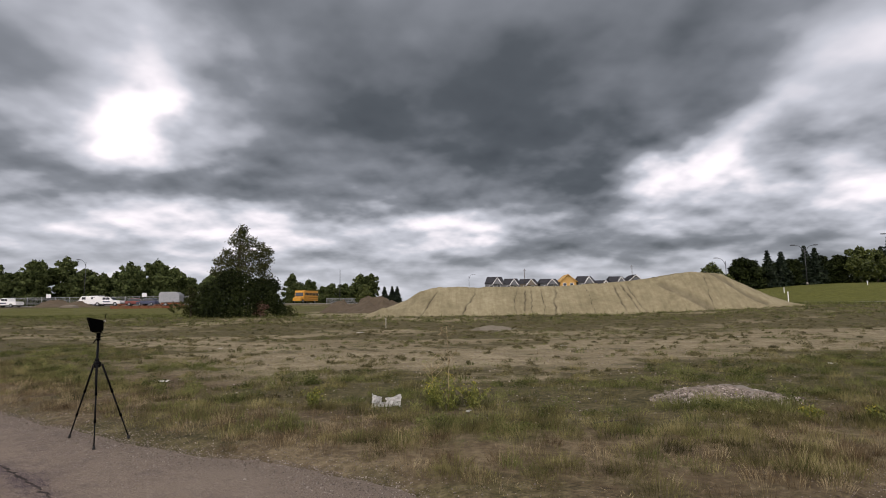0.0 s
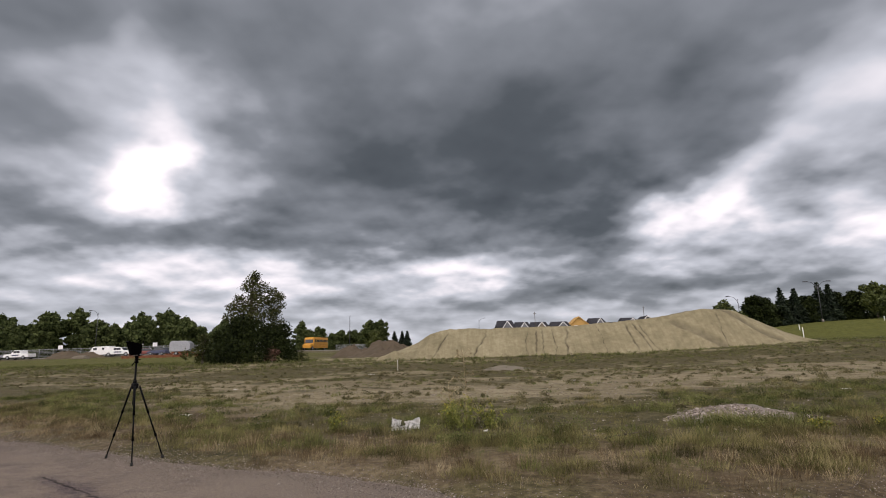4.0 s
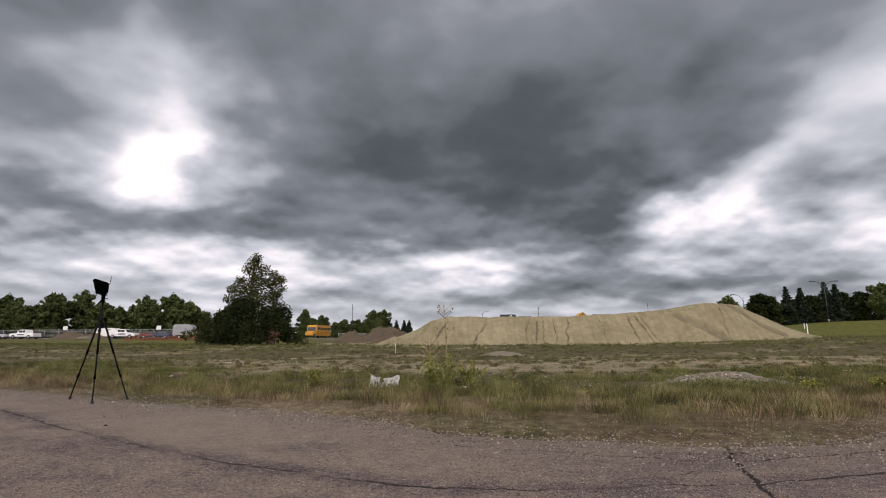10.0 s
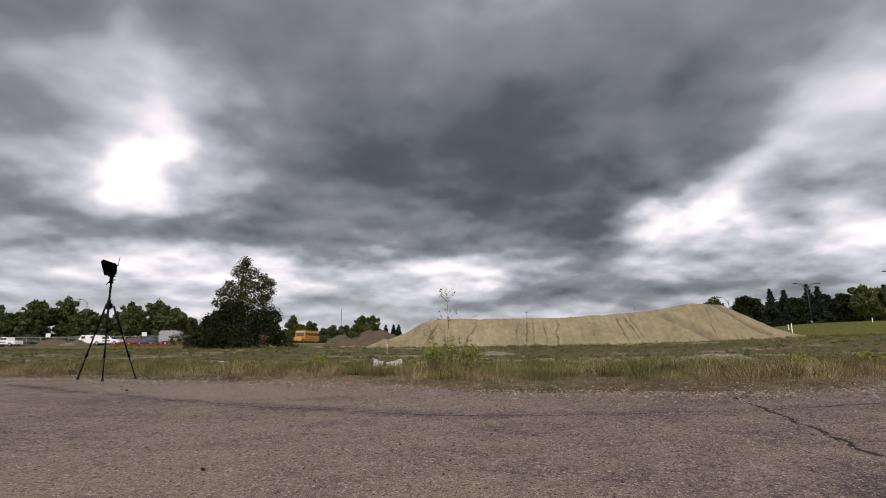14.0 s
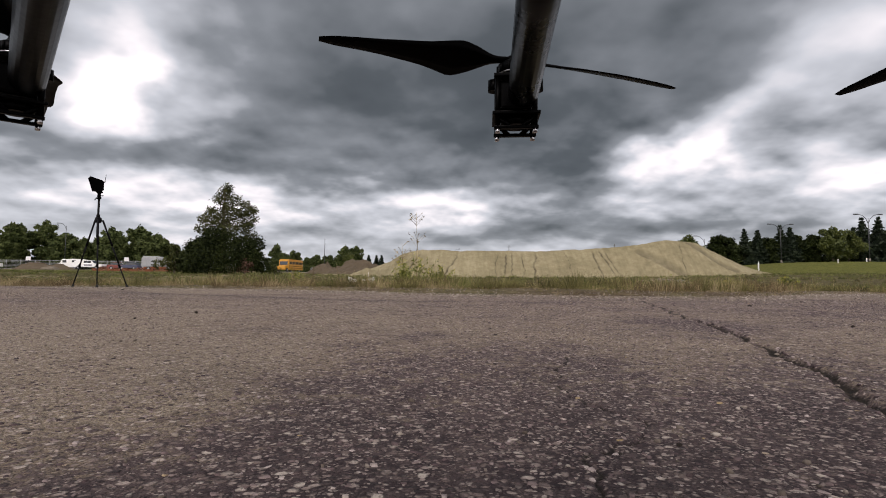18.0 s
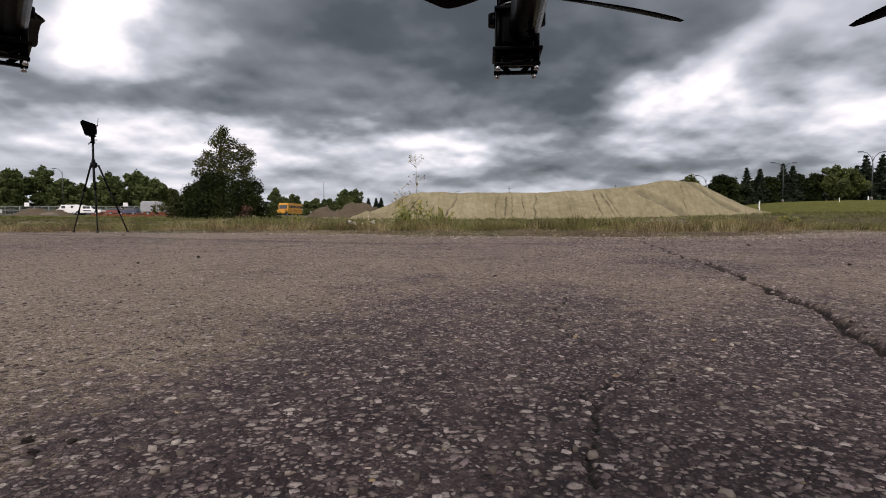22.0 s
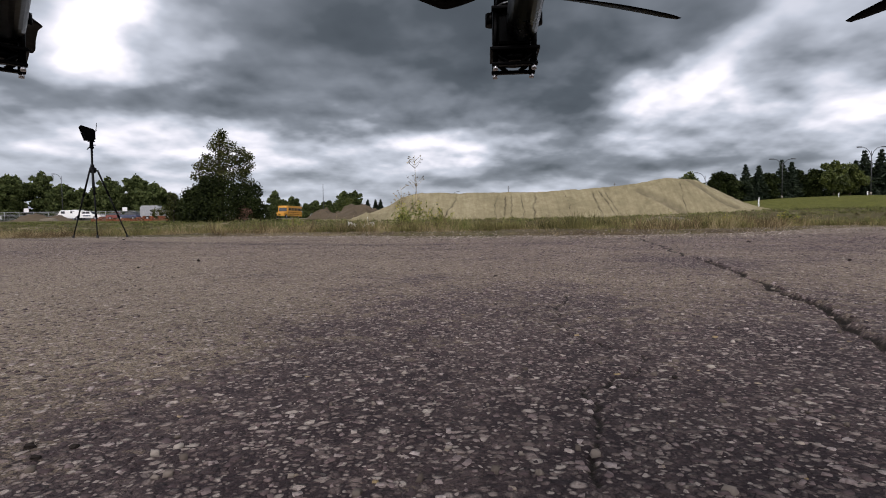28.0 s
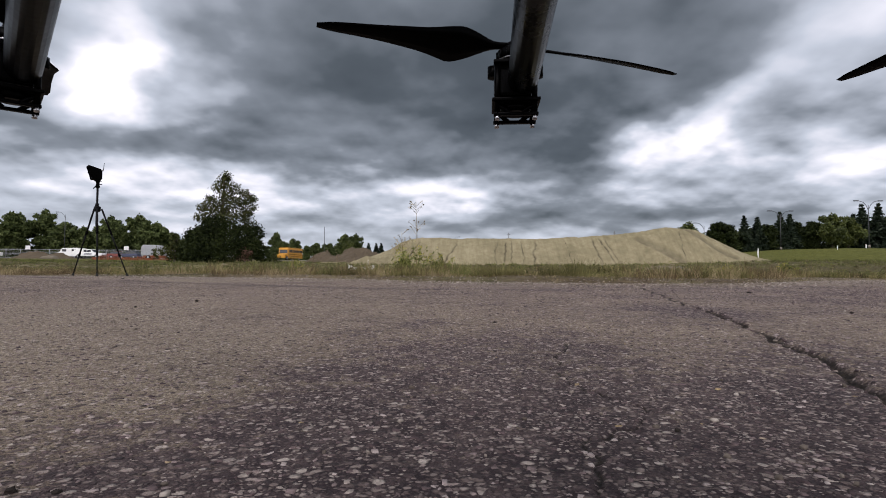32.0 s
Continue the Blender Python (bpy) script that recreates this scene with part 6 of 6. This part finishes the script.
street_lamp(60.0, 95, 6.4, (-1, 1), "tall double-armed street lamp on the grassy bank")
street_lamp(67.8, 85, 7.0, (-1, 1), "tall double-armed street lamp on the grassy bank")
street_lamp(54.6, 112, 5.6, (-1,), "single-armed street lamp behind the sand mound")
street_lamp(-91.0, 125, 10.6, (-1,), "tall single-armed street lamp among the trees")
street_lamp(-91.6, 140, 9.8, (1,), "tall single-armed street lamp among the trees")
street_lamp(-26.0, 112, 7.2, (), "plain grey lamp pole beside the far road")
street_lamp(2.5, 190, 6.5, (1,), "single-armed street lamp far behind the mound")


def house(x, y, wide, wall, peak, siding, front_gable, label, base=5.8, deep=9.0, windows=2):
    ob = thing("house", (x, y, base), label, "house", "houses behind the mound")
    h, d = wide / 2, deep / 2
    if front_gable:
        outline = [(-h, 0), (h, 0), (h, wall), (0, peak), (-h, wall)]
        body = profile(outline, d, 0)
        part("wall", body, siding, ob)
        for s in (-1, 1):
            run, up = h + 0.4, (peak - wall) * (h + 0.4) / h
            slope = math.atan2(peak - wall, h)
            part("roof", box(B(), (math.hypot(run, up), deep + 0.8, 0.18), (s * run / 2, 0, peak - up / 2 + 0.10), Matrix.Rotation(s * slope, 4, "Y"), 0.03), ROOF if siding is not SHEATHING else SHEATHING, ob)
            part("gable_trim", box(B(), (math.hypot(run, up), 0.10, 0.26), (s * run / 2, -d - 0.42, peak - up / 2 - 0.02), Matrix.Rotation(s * slope, 4, "Y")), TRIM if siding is not SHEATHING else SHEATHING, ob)
    else:
        body = B()
        box(body, (wide, deep, wall), (0, 0, wall / 2))
        part("wall", body, siding, ob)
        roof = B()
        a = [roof.verts.new(v) for v in ((-h - 0.4, -d - 0.4, wall), (h + 0.4, -d - 0.4, wall), (h + 0.4, d + 0.4, wall), (-h - 0.4, d + 0.4, wall), (-h + 0.6, 0, peak), (h - 0.6, 0, peak))]
        for f in ((0, 1, 5, 4), (2, 3, 4, 5), (1, 2, 5), (3, 0, 4), (3, 2, 1, 0)):
            roof.faces.new([a[k] for k in f])
        part("roof", roof, ROOF, ob)
        # a small gable over the front
        g = wide * 0.26
        pts = [(-g, wall - 0.4), (g, wall - 0.4), (0, wall + (peak - wall) * 0.8)]
        gable = profile(pts, 1.5, 0)
        bmesh.ops.translate(gable, verts=gable.verts[:], vec=(wide * 0.12, -d + 0.6, 0))
        part("front_gable", gable, siding, ob)
        for s in (-1, 1):
            run, up = g + 0.15, ((peak - wall) * 0.8 + 0.4) * (g + 0.15) / g
            part("gable_trim", box(B(), (math.hypot(run, up), 0.12, 0.24), (wide * 0.12 + s * run / 2, -d - 0.95, wall + (peak - wall) * 0.8 - up / 2 + 0.05), Matrix.Rotation(s * math.atan2(up, run), 4, "Y")), TRIM, ob)
    for k in range(windows):
        wx = (k - (windows - 1) / 2) * wide * 0.42
        win = part("window", box(B(), (1.5, 0.10, 1.3), (wx, -d - 0.02, wall - 1.3)), TRIM, ob, "white-framed window")
        part("pane", box(B(), (1.25, 0.06, 1.05), (wx, -d - 0.06, wall - 1.3)), GLASS, win)
    part("chimney", box(B(), (0.5, 0.5, 1.2), (wide * 0.28, 1.5, peak - 0.5), None, 0.03), SIDING_TAN, ob)


HOUSES = [
    (13.4, 7.2, 4.6, 7.4, SIDING, False, "grey house with a dark roof and white gable behind the mound"), (20.2, 6.4, 4.2, 6.6, SIDING, False, "grey house with a dark roof behind the mound"),
    (27.0, 7.2, 4.2, 6.4, SIDING_TAN, False, "tan house with a dark hipped roof behind the mound"), (35.4, 7.6, 4.2, 6.3, SIDING, False, "grey house with a small white gable behind the mound"),
    (42.8, 6.6, 5.0, 7.7, SHEATHING, True, "unfinished house in bare orange wood sheathing behind the mound"), (50.2, 6.6, 4.6, 7.2, SIDING, False, "grey house with a tall dark roof behind the mound"),
    (57.0, 5.6, 3.6, 5.4, SIDING_TAN, False, "small tan house with a dark roof behind the mound"), (63.0, 6.6, 4.4, 6.9, SIDING, False, "grey house with a white gable behind the mound"),
    (69.8, 6.6, 4.4, 7.2, SIDING, True, "grey gabled house with white trim behind the mound"), (80.6, 6.6, 4.6, 6.4, SIDING_TAN, False, "tan house with a low dark roof behind the mound"),
]
for x, wide, wall, peak, siding, front, text in HOUSES:
    house(x, 220, wide, wall, peak, siding, front, text)


def mast(x, y, z, height, label):
    ob = thing("utility_pole", (x, y, z), label, "utility pole", "utility poles")
    part("pole", rod(B(), (0, 0, 0), (0, 0, height), 0.12, 0.08, 8), BARK, ob)
    part("crossarm", box(B(), (1.2, 0.12, 0.12), (0, 0, height - 0.7), None, 0.02), BARK, ob)


mast(25.2, 214, 6.8, 9.2, "thin utility pole rising behind the houses")
mast(68.0, 214, 6.8, 10.0, "thin utility pole rising behind the houses")
